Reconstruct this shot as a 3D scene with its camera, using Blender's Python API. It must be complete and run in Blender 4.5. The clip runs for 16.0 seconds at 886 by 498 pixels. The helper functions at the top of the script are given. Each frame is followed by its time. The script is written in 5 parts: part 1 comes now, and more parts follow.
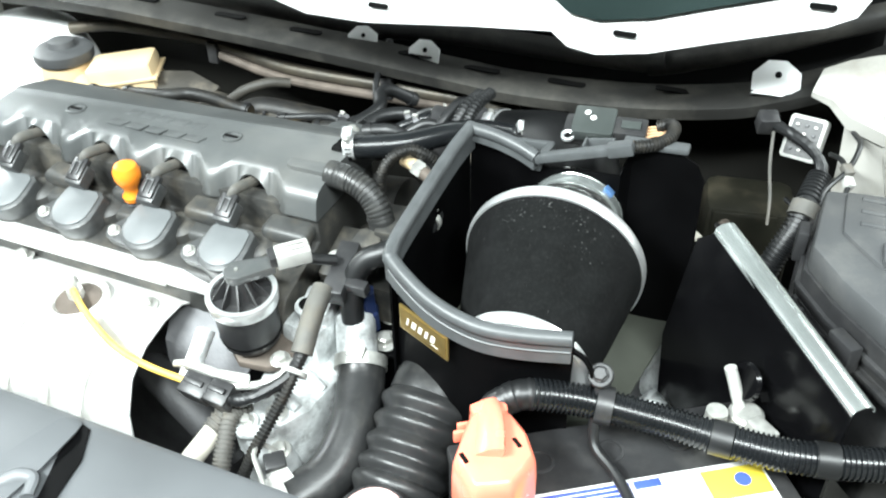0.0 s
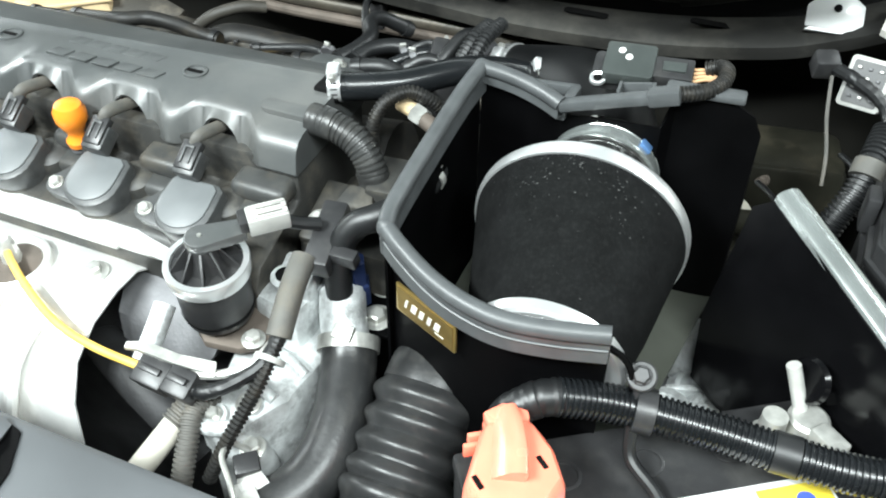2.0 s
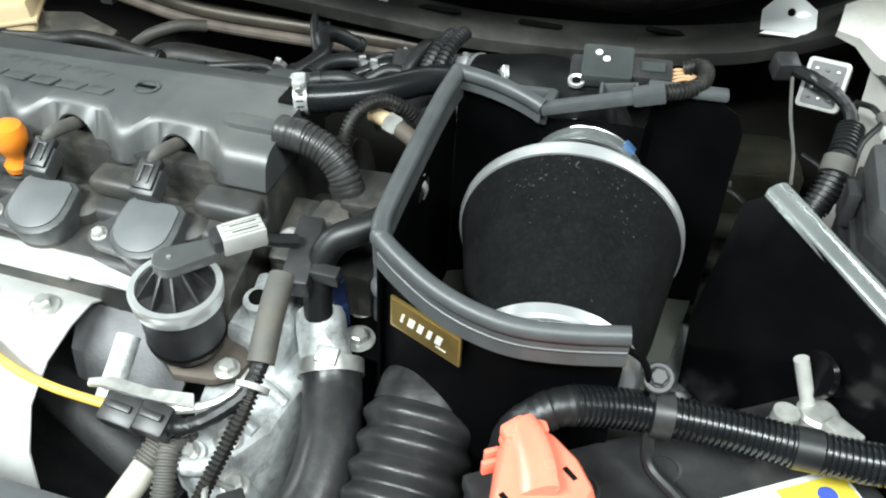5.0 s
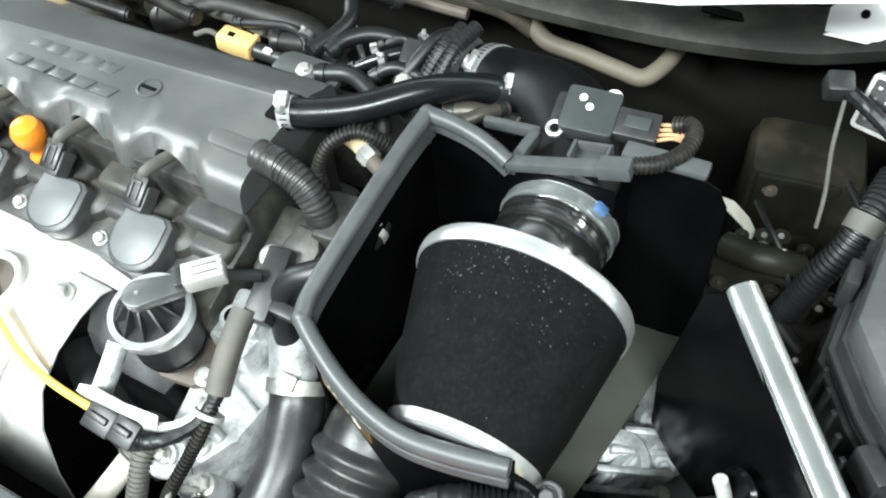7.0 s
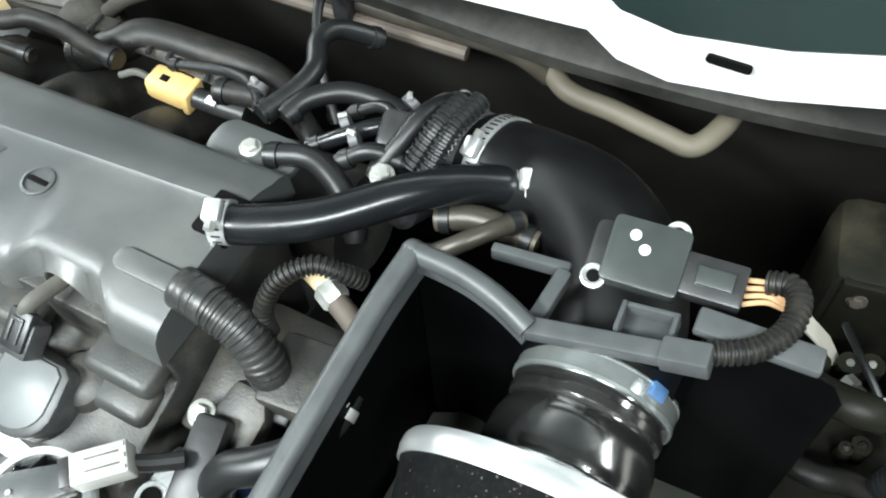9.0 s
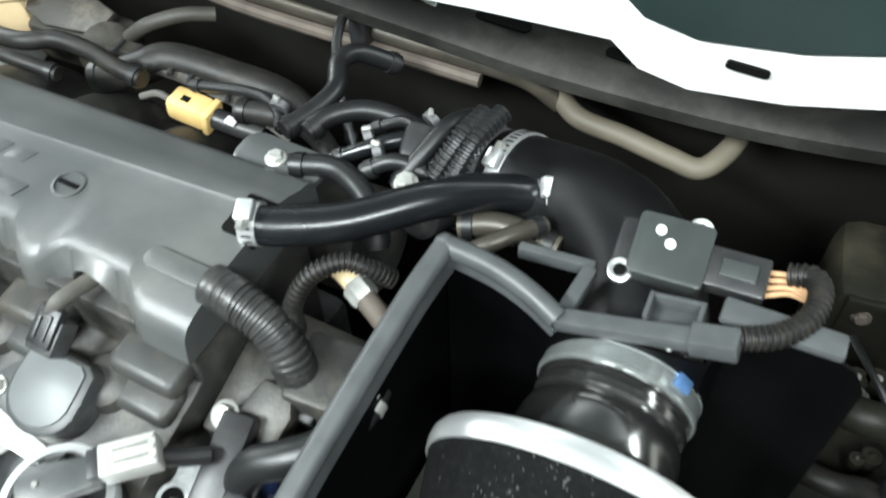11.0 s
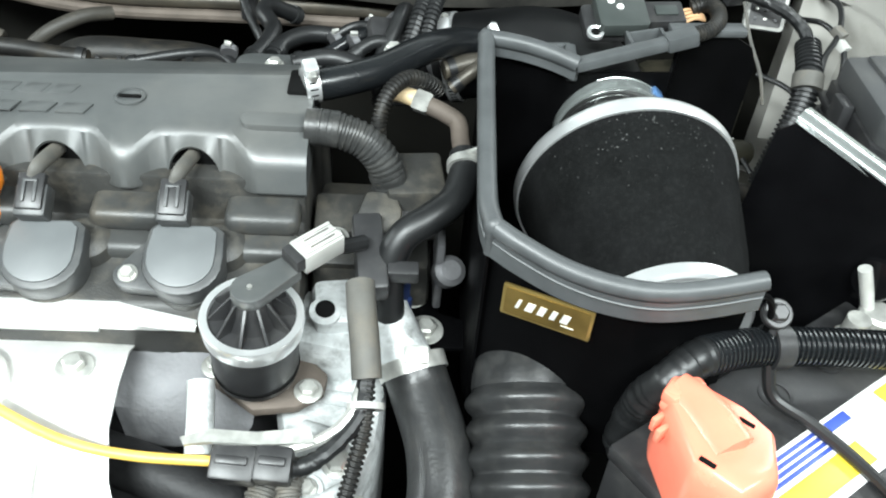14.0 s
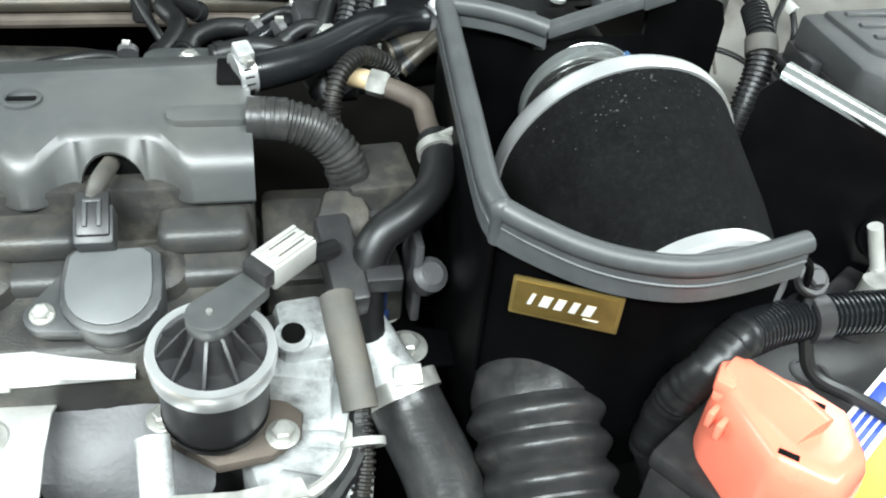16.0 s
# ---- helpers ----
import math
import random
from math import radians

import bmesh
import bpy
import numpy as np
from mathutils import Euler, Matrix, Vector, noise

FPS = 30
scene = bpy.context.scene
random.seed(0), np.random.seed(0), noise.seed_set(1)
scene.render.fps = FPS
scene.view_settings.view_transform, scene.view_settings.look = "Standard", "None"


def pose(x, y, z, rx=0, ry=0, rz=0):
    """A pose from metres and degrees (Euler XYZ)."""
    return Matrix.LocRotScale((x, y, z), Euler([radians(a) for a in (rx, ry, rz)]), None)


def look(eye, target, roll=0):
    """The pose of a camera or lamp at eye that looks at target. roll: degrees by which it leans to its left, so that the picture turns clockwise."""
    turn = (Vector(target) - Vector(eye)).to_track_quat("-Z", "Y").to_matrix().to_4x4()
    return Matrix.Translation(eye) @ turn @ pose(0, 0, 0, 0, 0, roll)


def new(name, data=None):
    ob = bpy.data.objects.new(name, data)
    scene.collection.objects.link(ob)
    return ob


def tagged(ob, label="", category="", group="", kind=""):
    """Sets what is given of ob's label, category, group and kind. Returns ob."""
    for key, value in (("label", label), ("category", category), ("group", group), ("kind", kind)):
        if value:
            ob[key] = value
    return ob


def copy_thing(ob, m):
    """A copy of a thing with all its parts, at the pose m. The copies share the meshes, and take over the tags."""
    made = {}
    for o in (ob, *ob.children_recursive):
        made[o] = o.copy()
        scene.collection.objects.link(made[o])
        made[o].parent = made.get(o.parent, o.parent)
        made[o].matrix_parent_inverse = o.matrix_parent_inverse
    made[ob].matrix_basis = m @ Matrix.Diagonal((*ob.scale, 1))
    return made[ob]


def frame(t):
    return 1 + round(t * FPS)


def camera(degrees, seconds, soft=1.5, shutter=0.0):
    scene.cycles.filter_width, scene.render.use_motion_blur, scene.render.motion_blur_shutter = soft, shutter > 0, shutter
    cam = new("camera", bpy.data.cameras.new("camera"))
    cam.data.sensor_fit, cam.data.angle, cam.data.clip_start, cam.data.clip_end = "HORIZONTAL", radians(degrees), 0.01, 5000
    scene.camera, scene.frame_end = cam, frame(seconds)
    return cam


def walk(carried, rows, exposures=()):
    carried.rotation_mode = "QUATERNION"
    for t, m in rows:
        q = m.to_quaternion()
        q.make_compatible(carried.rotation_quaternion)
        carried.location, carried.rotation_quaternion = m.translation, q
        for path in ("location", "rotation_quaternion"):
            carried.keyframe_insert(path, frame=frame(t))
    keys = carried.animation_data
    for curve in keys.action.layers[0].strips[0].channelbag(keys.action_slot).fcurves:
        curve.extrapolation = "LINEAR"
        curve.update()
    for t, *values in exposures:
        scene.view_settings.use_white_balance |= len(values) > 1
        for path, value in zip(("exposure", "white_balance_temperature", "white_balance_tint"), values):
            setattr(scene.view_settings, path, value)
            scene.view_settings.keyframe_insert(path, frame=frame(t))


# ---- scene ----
cam = camera(54.0, 16.0, soft=2.0, shutter=0.4)
PATH = [
    (0, (0.48, -0.513, 1.277), (-0.173, 0.97, 0.105), -0.9),
    (0.5, (0.471, -0.489, 1.264), (-0.165, 0.958, 0.037), 0.1),
    (1, (0.449, -0.456, 1.253), (-0.173, 0.966, -0.007), -0.1),
    (1.5, (0.432, -0.43, 1.234), (-0.167, 0.982, -0.049), 0.2),
    (2, (0.419, -0.416, 1.226), (-0.155, 0.992, -0.073), 0.8),
    (2.5, (0.4, -0.429, 1.206), (-0.117, 1.062, -0.023), 2.5),
    (3, (0.376, -0.445, 1.171), (-0.072, 1.14, 0.036), 4.0),
    (3.5, (0.36, -0.442, 1.132), (-0.046, 1.2, 0.064), 4.0),
    (3.7, (0.354, -0.44, 1.126), (-0.035, 1.207, 0.059), 4.2),
    (5.8, (0.392, -0.38, 1.252), (-0.057, 0.992, -0.132), 0.5),
    (6, (0.409, -0.359, 1.264), (-0.074, 0.963, -0.157), -0.8),
    (6.5, (0.444, -0.285, 1.3), (-0.135, 0.859, -0.235), -4.0),
    (7, (0.463, -0.236, 1.324), (-0.197, 0.794, -0.258), -5.4),
    (7.5, (0.454, -0.182, 1.319), (-0.246, 0.792, -0.282), -7.3),
    (8, (0.422, -0.123, 1.304), (-0.261, 0.849, -0.306), -7.1),
    (8.5, (0.386, -0.074, 1.272), (-0.243, 0.879, -0.37), -6.1),
    (8.7, (0.375, -0.06, 1.261), (-0.242, 0.89, -0.387), -5.6),
    (10.8, (0.344, -0.078, 1.248), (-0.226, 0.982, -0.350), -1.4),
    (11, (0.357, -0.104, 1.247), (-0.256, 0.981, -0.317), -2.0),
    (11.5, (0.379, -0.214, 1.263), (-0.236, 0.994, -0.208), 1.9),
    (12, (0.368, -0.292, 1.268), (-0.18, 1.013, -0.146), 5.3),
    (12.5, (0.292, -0.364, 1.233), (-0.035, 1.008, -0.184), 7.2),
    (13, (0.244, -0.422, 1.226), (0.073, 1.015, -0.156), 6.0),
    (13.5, (0.193, -0.429, 1.213), (0.193, 1.045, -0.138), 4.7),
    (14, (0.162, -0.414, 1.191), (0.287, 1.089, -0.122), 5.4),
    (14.5, (0.133, -0.403, 1.167), (0.368, 1.117, -0.111), 6.5),
    (15, (0.109, -0.382, 1.149), (0.454, 1.127, -0.118), 7.2),
    (15.5, (0.1, -0.364, 1.128), (0.497, 1.145, -0.123), 6.6),
    (16, (0.108, -0.357, 1.117), (0.514, 1.162, -0.118), 6.2),
]
EXPOSURES = [(0, 0.34), (0.5, 0.10), (1, 0.1), (2, 0.0), (2.5, 0.06), (3, 0.14), (3.5, 0.2), (5.8, -0.58), (6.0, -0.58), (6.5, -0.36), (7.0, 0.0), (7.6, -0.05), (7.9, -1.95), (8.15, -2.1), (8.3, -0.9), (8.45, -0.05), (11, -0.15), (12, -0.22), (12.5, -0.26), (13, -0.48), (13.5, -0.38), (14, -0.14), (15, -0.14), (16, -0.2)]
walk(cam, [(t, look(eye, target, roll)) for t, eye, target, roll in PATH], EXPOSURES)

# ---- light ----
world = bpy.data.worlds.new("garage_air")
world.use_nodes = True
world.node_tree.nodes["Background"].inputs[0].default_value = (0.9, 0.95, 1.0, 1)
world.node_tree.nodes["Background"].inputs[1].default_value = 0.002
scene.world = world


def area_lamp(name, eye, target, size_x, size_y, watts, colour):
    data = bpy.data.lights.new(name, "AREA")
    data.shape, data.size, data.size_y, data.energy, data.color = "RECTANGLE", size_x, size_y, watts, colour
    ob = new(name, data)
    ob.matrix_world = look(eye, target)
    return tagged(ob, "long white area light, out of view", "lamp", "garage lights")


area_lamp("unseen_light", (-0.55, -1.25, 2.35), (0.1, 0.0, 0.8), 1.2, 0.2, 125, (0.91, 1.0, 1.0))
area_lamp("unseen_light", (0.95, -0.95, 2.35), (0.35, 0.0, 0.8), 1.2, 0.2, 66, (0.91, 1.0, 1.0))

# unseen lamps added for sheen on the cover and glare by the battery
area_lamp("unseen_light", (-2.4, 0.62, 1.75), (-0.2, 0.1, 0.86), 1.2, 0.3, 55, (0.91, 1.0, 1.0))
area_lamp("unseen_light", (1.75, 1.05, 2.2), (0.4, 0.0, 0.8), 1.2, 0.25, 26, (0.91, 1.0, 1.0))

# ---- materials ----
def material(name, colour, rough=0.5, metal=0.0, var=0.25, scale=40.0, bump=0.15, fine=700.0, dust_or_shade=None, coat=0.0, gloss=0.5):
    m = bpy.data.materials.new(name)
    m.use_nodes = True
    nt = m.node_tree
    n, l = nt.nodes, nt.links
    b = n["Principled BSDF"]
    b.inputs["Metallic"].default_value = metal
    b.inputs["Coat Weight"].default_value = coat
    b.inputs["Specular IOR Level"].default_value = gloss
    co = n.new("ShaderNodeTexCoord")
    big = n.new("ShaderNodeTexNoise")
    big.inputs["Scale"].default_value, big.inputs["Detail"].default_value = scale, 6
    small = n.new("ShaderNodeTexNoise")
    small.inputs["Scale"].default_value, small.inputs["Detail"].default_value = fine, 3
    l.new(co.outputs["Object"], big.inputs["Vector"])
    l.new(co.outputs["Object"], small.inputs["Vector"])
    mix = n.new("ShaderNodeMix")
    mix.data_type = "RGBA"
    lo, hi = [min(1, c * (1 - var)) for c in colour], [min(1, c * (1 + var)) for c in colour]
    mix.inputs["A"].default_value, mix.inputs["B"].default_value = (*lo, 1), (*hi, 1)
    ramp = n.new("ShaderNodeMapRange")
    ramp.inputs["From Min"].default_value, ramp.inputs["From Max"].default_value = 0.3, 0.7
    l.new(big.outputs["Fac"], ramp.inputs["Value"])
    l.new(ramp.outputs["Result"], mix.inputs["Factor"])
    out = mix.outputs["Result"]
    if dust_or_shade:
        (dc, amount, dscale) = dust_or_shade
        dn = n.new("ShaderNodeTexNoise")
        dn.inputs["Scale"].default_value, dn.inputs["Detail"].default_value, dn.inputs["Roughness"].default_value = dscale, 8, 0.7
        l.new(co.outputs["Object"], dn.inputs["Vector"])
        dr = n.new("ShaderNodeMapRange")
        dr.inputs["From Min"].default_value, dr.inputs["From Max"].default_value = 0.48, 0.75
        dr.inputs["To Max"].default_value = amount
        l.new(dn.outputs["Fac"], dr.inputs["Value"])
        dm = n.new("ShaderNodeMix")
        dm.data_type = "RGBA"
        dm.inputs["B"].default_value = (*dc, 1)
        l.new(dr.outputs["Result"], dm.inputs["Factor"])
        l.new(out, dm.inputs["A"])
        out = dm.outputs["Result"]
    l.new(out, b.inputs["Base Color"])
    rr = n.new("ShaderNodeMapRange")
    rr.inputs["To Min"].default_value, rr.inputs["To Max"].default_value = max(0.02, rough - 0.12 * min(1, rough * 2)), min(1, rough + 0.12)
    l.new(big.outputs["Fac"], rr.inputs["Value"])
    l.new(rr.outputs["Result"], b.inputs["Roughness"])
    if bump:
        bp = n.new("ShaderNodeBump")
        bp.inputs["Strength"].default_value, bp.inputs["Distance"].default_value = bump, 0.0006
        l.new(small.outputs["Fac"], bp.inputs["Height"])
        l.new(bp.outputs["Normal"], b.inputs["Normal"])
    return m


GREY_DUST = (0.22, 0.21, 0.19)
BROWN_DUST = (0.16, 0.13, 0.09)
COVER = material("charcoal_moulded_plastic", (0.062, 0.066, 0.066), 0.36, var=0.15, scale=14, bump=0.25, fine=1500, dust_or_shade=(GREY_DUST, 0.25, 9), gloss=0.85)
HEAD = material("dusty_dark_plastic", (0.030, 0.0298, 0.028), 0.45, scale=30, bump=0.45, dust_or_shade=((0.20, 0.175, 0.135), 0.42, 26))
LEDGE = material("dusty_moulded_step", (0.038, 0.039, 0.038), 0.42, scale=30, bump=0.3, dust_or_shade=(BROWN_DUST, 0.4, 24))
COIL = material("dark_coil_plastic", (0.045, 0.047, 0.048), 0.42, scale=60, dust_or_shade=(GREY_DUST, 0.25, 40))
COILCAP = material("slate_epoxy", (0.115, 0.122, 0.125), 0.42, var=0.08, scale=40, bump=0.1)
PLASTIC = material("black_plastic", (0.022, 0.022, 0.023), 0.38, var=0.2, scale=50, bump=0.12, dust_or_shade=(GREY_DUST, 0.12, 35))
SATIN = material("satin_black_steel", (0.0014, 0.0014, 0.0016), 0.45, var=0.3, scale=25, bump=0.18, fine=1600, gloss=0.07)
GLOSS = material("gloss_black_steel", (0.003, 0.003, 0.0034), 0.14, var=0.3, scale=20, bump=0.05, gloss=0.25)
RUBBER = material("black_rubber", (0.009, 0.0095, 0.010), 0.40, var=0.2, scale=50, bump=0.12)
WORN = material("worn_grey_rubber", (0.020, 0.0205, 0.021), 0.36, var=0.3, scale=35, bump=0.3, fine=400, dust_or_shade=(GREY_DUST, 0.10, 60))
ELBOW = material("satin_black_intake_plastic", (0.0035, 0.0037, 0.004), 0.42, var=0.25, scale=30, bump=0.1, gloss=0.35)
# chrome with the dark bay's reflection put into its tint
DARKCHROME = material("chrome_dark_reflection", (0.24, 0.24, 0.235), 0.13, 0.95, var=0.15, scale=20, bump=0.03)
CONDUIT = material("dusty_dark_conduit", (0.026, 0.0265, 0.026), 0.38, var=0.3, scale=40, bump=0.25, fine=400, dust_or_shade=(GREY_DUST, 0.2, 50))
GLOSSHOSE = material("shiny_black_hose", (0.008, 0.009, 0.010), 0.22, var=0.2, scale=30, bump=0.03)
DUSTHOSE = material("dusty_grey_hose", (0.085, 0.082, 0.074), 0.65, scale=40, bump=0.3, dust_or_shade=(BROWN_DUST, 0.5, 30))
SEAL = material("grey_rubber_seal", (0.062, 0.066, 0.068), 0.42, var=0.15, scale=70, bump=0.15)
LINT = material("grey_lint", (0.055, 0.055, 0.053), 0.9, bump=0)
EDGE_METAL = material("worn_bright_edge", (0.40, 0.43, 0.42), 0.2, 0.75, var=0.12, scale=30, bump=0.08, fine=200)
FOAM = material("black_filter_foam", (0.0052, 0.0055, 0.0056), 0.9, var=0.3, scale=60, bump=0.9, fine=1300, dust_or_shade=((0.04, 0.04, 0.039), 0.17, 320), gloss=0.08)
CHROME = material("polished_steel", (0.90, 0.91, 0.91), 0.30, 0.8, var=0.08, scale=20, bump=0.05, fine=300)
TUBEMETAL = material("polished_steel_tube", (0.78, 0.78, 0.78), 0.12, 0.96, var=0.15, scale=20, bump=0.03)
ZINC = material("zinc_plated_steel", (0.52, 0.52, 0.49), 0.38, 0.65, var=0.2, scale=120, bump=0.15)
PALEPIPE = material("pale_coated_pipe", (0.55, 0.52, 0.45), 0.4, var=0.15, scale=25, bump=0.1)
# its dark blotches stand for shaded gaps between the cast parts
CAST = material("cast_aluminium", (0.60, 0.62, 0.62), 0.45, 0.3, var=0.35, scale=45, bump=0.9, fine=420, dust_or_shade=((0.07, 0.07, 0.065), 0.75, 60))
SHEETAL = material("stamped_aluminium_sheet", (0.84, 0.84, 0.82), 0.36, 0.55, var=0.10, scale=25, bump=0.9, fine=55, dust_or_shade=((0.35, 0.31, 0.25), 0.4, 20))
DARKMETAL = material("sooty_iron", (0.12, 0.12, 0.125), 0.55, 0.5, var=0.35, scale=30, bump=0.5, fine=350)
# DARKMETAL once more, darkened to paint the deep shade round the manifold pipe
SHADED_IRON = material("shaded_black_iron", (0.022, 0.022, 0.023), 0.6, 0.3, var=0.35, scale=30, bump=0.5, fine=350)
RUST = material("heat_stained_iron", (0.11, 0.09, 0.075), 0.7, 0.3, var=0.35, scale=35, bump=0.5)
ORANGE = material("orange_plastic", (0.85, 0.25, 0.02), 0.35, var=0.06, bump=0.03)
RED = material("coral_red_plastic", (0.90, 0.22, 0.14), 0.22, var=0.06, bump=0.06)
YELLOW = material("yellow_plastic", (0.80, 0.52, 0.10), 0.4, var=0.12, scale=60, bump=0.05)
PALEYELLOW = material("faded_yellow_plastic", (0.72, 0.50, 0.20), 0.45, var=0.1, scale=60, bump=0.05)
TAN = material("tan_wire", (0.50, 0.30, 0.16), 0.5, var=0.2, bump=0.05)
CREAM = material("cream_plastic", (0.55, 0.42, 0.25), 0.45, var=0.12, scale=15, bump=0.08)
WHITE = material("white_body_paint", (0.78, 0.79, 0.78), 0.3, var=0.04, scale=6, bump=0.05, dust_or_shade=((0.45, 0.43, 0.38), 0.35, 5), coat=0.4)
GREYPAINT = material("dusty_grey_body_paint", (0.42, 0.41, 0.38), 0.5, var=0.12, scale=10, bump=0.1, dust_or_shade=((0.2, 0.18, 0.14), 0.7, 9))
COWL = material("dusty_cowl_plastic", (0.022, 0.0215, 0.020), 0.5, var=0.3, scale=14, bump=0.3, dust_or_shade=((0.13, 0.122, 0.105), 0.5, 12))
DARKPAD = material("dark_green_hood_lining", (0.012, 0.021, 0.020), 0.3, var=0.25, scale=8, bump=0.1)
LIGHTPLASTIC = material("pale_grey_connector", (0.38, 0.38, 0.36), 0.45, var=0.12, scale=80, bump=0.05)
GREYLID = material("grey_box_lid", (0.06, 0.062, 0.064), 0.5, var=0.12, scale=20, bump=0.25, fine=1200, dust_or_shade=(GREY_DUST, 0.2, 25))
SHROUD = material("grey_shroud_plastic", (0.09, 0.095, 0.10), 0.45, var=0.1, scale=12, bump=0.2, fine=1300)
GOLD = material("gold_badge", (0.42, 0.30, 0.10), 0.3, 0.8, var=0.1, scale=60, bump=0.05)
INK = material("silver_print", (0.75, 0.75, 0.68), 0.4, 0.3, var=0.05, bump=0)
PAPER = material("white_label", (0.82, 0.82, 0.80), 0.4, var=0.03, bump=0)
BLUE = material("blue_label_print", (0.05, 0.09, 0.40), 0.4, var=0.05, bump=0)
YELLOWINK = material("yellow_label_print", (0.80, 0.62, 0.06), 0.4, var=0.05, bump=0)
BLUECAP = material("navy_plastic", (0.015, 0.03, 0.10), 0.4, bump=0.05)
OLIVE = material("olive_drab_steel", (0.062, 0.066, 0.054), 0.55, var=0.15, scale=30, bump=0.2)
SENSORGREY = material("grey_sensor_plastic", (0.040, 0.046, 0.044), 0.30, var=0.15, scale=60, bump=0.1)
DULLPIPE = material("dull_metal_pipe", (0.065, 0.058, 0.047), 0.42, 0.4, var=0.3, scale=25, bump=0.2, dust_or_shade=(BROWN_DUST, 0.5, 20))
DARKHOSE = material("dusty_black_hose", (0.010, 0.0098, 0.0092), 0.5, var=0.3, scale=40, bump=0.3, dust_or_shade=(BROWN_DUST, 0.14, 60), gloss=0.35)
FADED = material("faded_tan_pipe", (0.11, 0.095, 0.07), 0.6, var=0.25, scale=20, bump=0.2)
# near-black for deep metal; also paints the shade in slots, holes and recesses
VOID = material("dark_metal_and_hole_shade", (0.0035, 0.0035, 0.0035), 0.8, var=0.4, scale=20, bump=0.2, gloss=0.1)
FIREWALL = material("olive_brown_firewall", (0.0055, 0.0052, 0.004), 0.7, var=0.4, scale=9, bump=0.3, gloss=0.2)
OLIVEDARK = material("olive_brown_housing", (0.017, 0.0165, 0.0115), 0.5, var=0.4, scale=12, bump=0.3, dust_or_shade=(BROWN_DUST, 0.25, 14), gloss=0.3)
GRIME = material("grimy_brown_plastic", (0.030, 0.027, 0.022), 0.6, var=0.35, scale=30, bump=0.5, fine=300, dust_or_shade=((0.20, 0.17, 0.13), 0.65, 22))
CONCRETE = material("garage_concrete", (0.14, 0.14, 0.135), 0.8, scale=4, bump=0.3, fine=120)
PLASTER = material("garage_plaster", (0.09, 0.093, 0.09), 0.8, var=0.06, scale=3, bump=0.1)


# ---- building tools ----
def V(*a):
    return Vector(a if len(a) > 1 else a[0])


def axes(z, x=(1, 0, 0)):
    z = V(z).normalized()
    x = V(x)
    x = (x - z * x.dot(z)).normalized()
    return Matrix((x, z.cross(x), z)).transposed()


def at(o, z=(0, 0, 1), x=(1, 0, 0)):
    return Matrix.Translation(V(o)) @ axes(z, x).to_4x4()


def curve(pts, per=8):
    pts = [V(p) for p in pts]
    if len(pts) == 2:
        return [pts[0].lerp(pts[1], i / per) for i in range(per + 1)]
    ext = [pts[0] * 2 - pts[1]] + pts + [pts[-1] * 2 - pts[-2]]
    out = []
    for i in range(1, len(ext) - 2):
        a, b, c, d = ext[i - 1 : i + 3]
        for k in range(per):
            t = k / per
            out.append(0.5 * (2 * b + (c - a) * t + (2 * a - 5 * b + 4 * c - d) * t * t + (3 * b - a - 3 * c + d) * t**3))
    return out + [pts[-1]]


def even(path, step):
    out, left = [path[0]], step
    for a, b in zip(path, path[1:]):
        d = (b - a).length
        while d >= left and d > 0:
            a = a.lerp(b, left / d)
            out.append(a)
            d, left = (b - a).length, step
        left -= d
    if (out[-1] - path[-1]).length > step * 0.3:
        out.append(path[-1])
    return out


def rings(bm, loops, caps=True, closed=True):
    vs = [[bm.verts.new(p) for p in loop] for loop in loops]
    for a, b in zip(vs, vs[1:]):
        n = len(a)
        for i in range(n if closed else n - 1):
            j = (i + 1) % n
            bm.faces.new((a[i], a[j], b[j], b[i]))
    if caps and closed:
        bm.faces.new(vs[0][::-1])
        bm.faces.new(vs[-1])
    return bm


def tube(pts, r, n=14, rib=None, per=8, bm=None, ends=None, flat=1.0, wob=0.0):
    """A swept tube; rib: (pitch, depth) of the rings of a corrugated one; ends: the radius at the far end."""
    bm = bm or bmesh.new()
    path = curve(pts, per)
    if rib:
        path = even(curve(pts, 24), rib[0] / 6)
    tangent = [(path[min(i + 1, len(path) - 1)] - path[max(i - 1, 0)]).normalized() for i in range(len(path))]
    side = tangent[0].orthogonal().normalized()
    loops, rnd = [], random.Random(len(path))
    for i, (p, t) in enumerate(zip(path, tangent)):
        side = (side - t * side.dot(t)).normalized()
        up = t.cross(side)
        rad = r if ends is None else r + (ends - r) * i / (len(path) - 1)
        if rib:
            rad += rib[1] * (1 if i % 6 in (1, 2, 3) else -1) * 0.5
        rad *= 1 + wob * (rnd.random() - 0.5)
        loops.append([p + side * (rad * math.cos(a)) + up * (rad * flat * math.sin(a)) for a in (2 * math.pi * k / n for k in range(n))])
    return rings(bm, loops)


def lathe(o, axis, prof, n=40, bm=None, x=(1, 0, 0)):
    """A turned shape: prof holds (height along the axis, radius)."""
    bm = bm or bmesh.new()
    m = at(o, axis, x)
    return rings(bm, [[m @ V(r * math.cos(a), r * math.sin(a), h) for a in (2 * math.pi * k / n for k in range(n))] for h, r in prof])


def prism(outline, m, h, bevel=0.0, bm=None, seg=2):
    """An outline in the plane of m, raised by h along its z."""
    b = bmesh.new()
    rings(b, [[m @ V(x, y, 0) for x, y in outline], [m @ V(x, y, h) for x, y in outline]])
    bmesh.ops.recalc_face_normals(b, faces=b.faces)
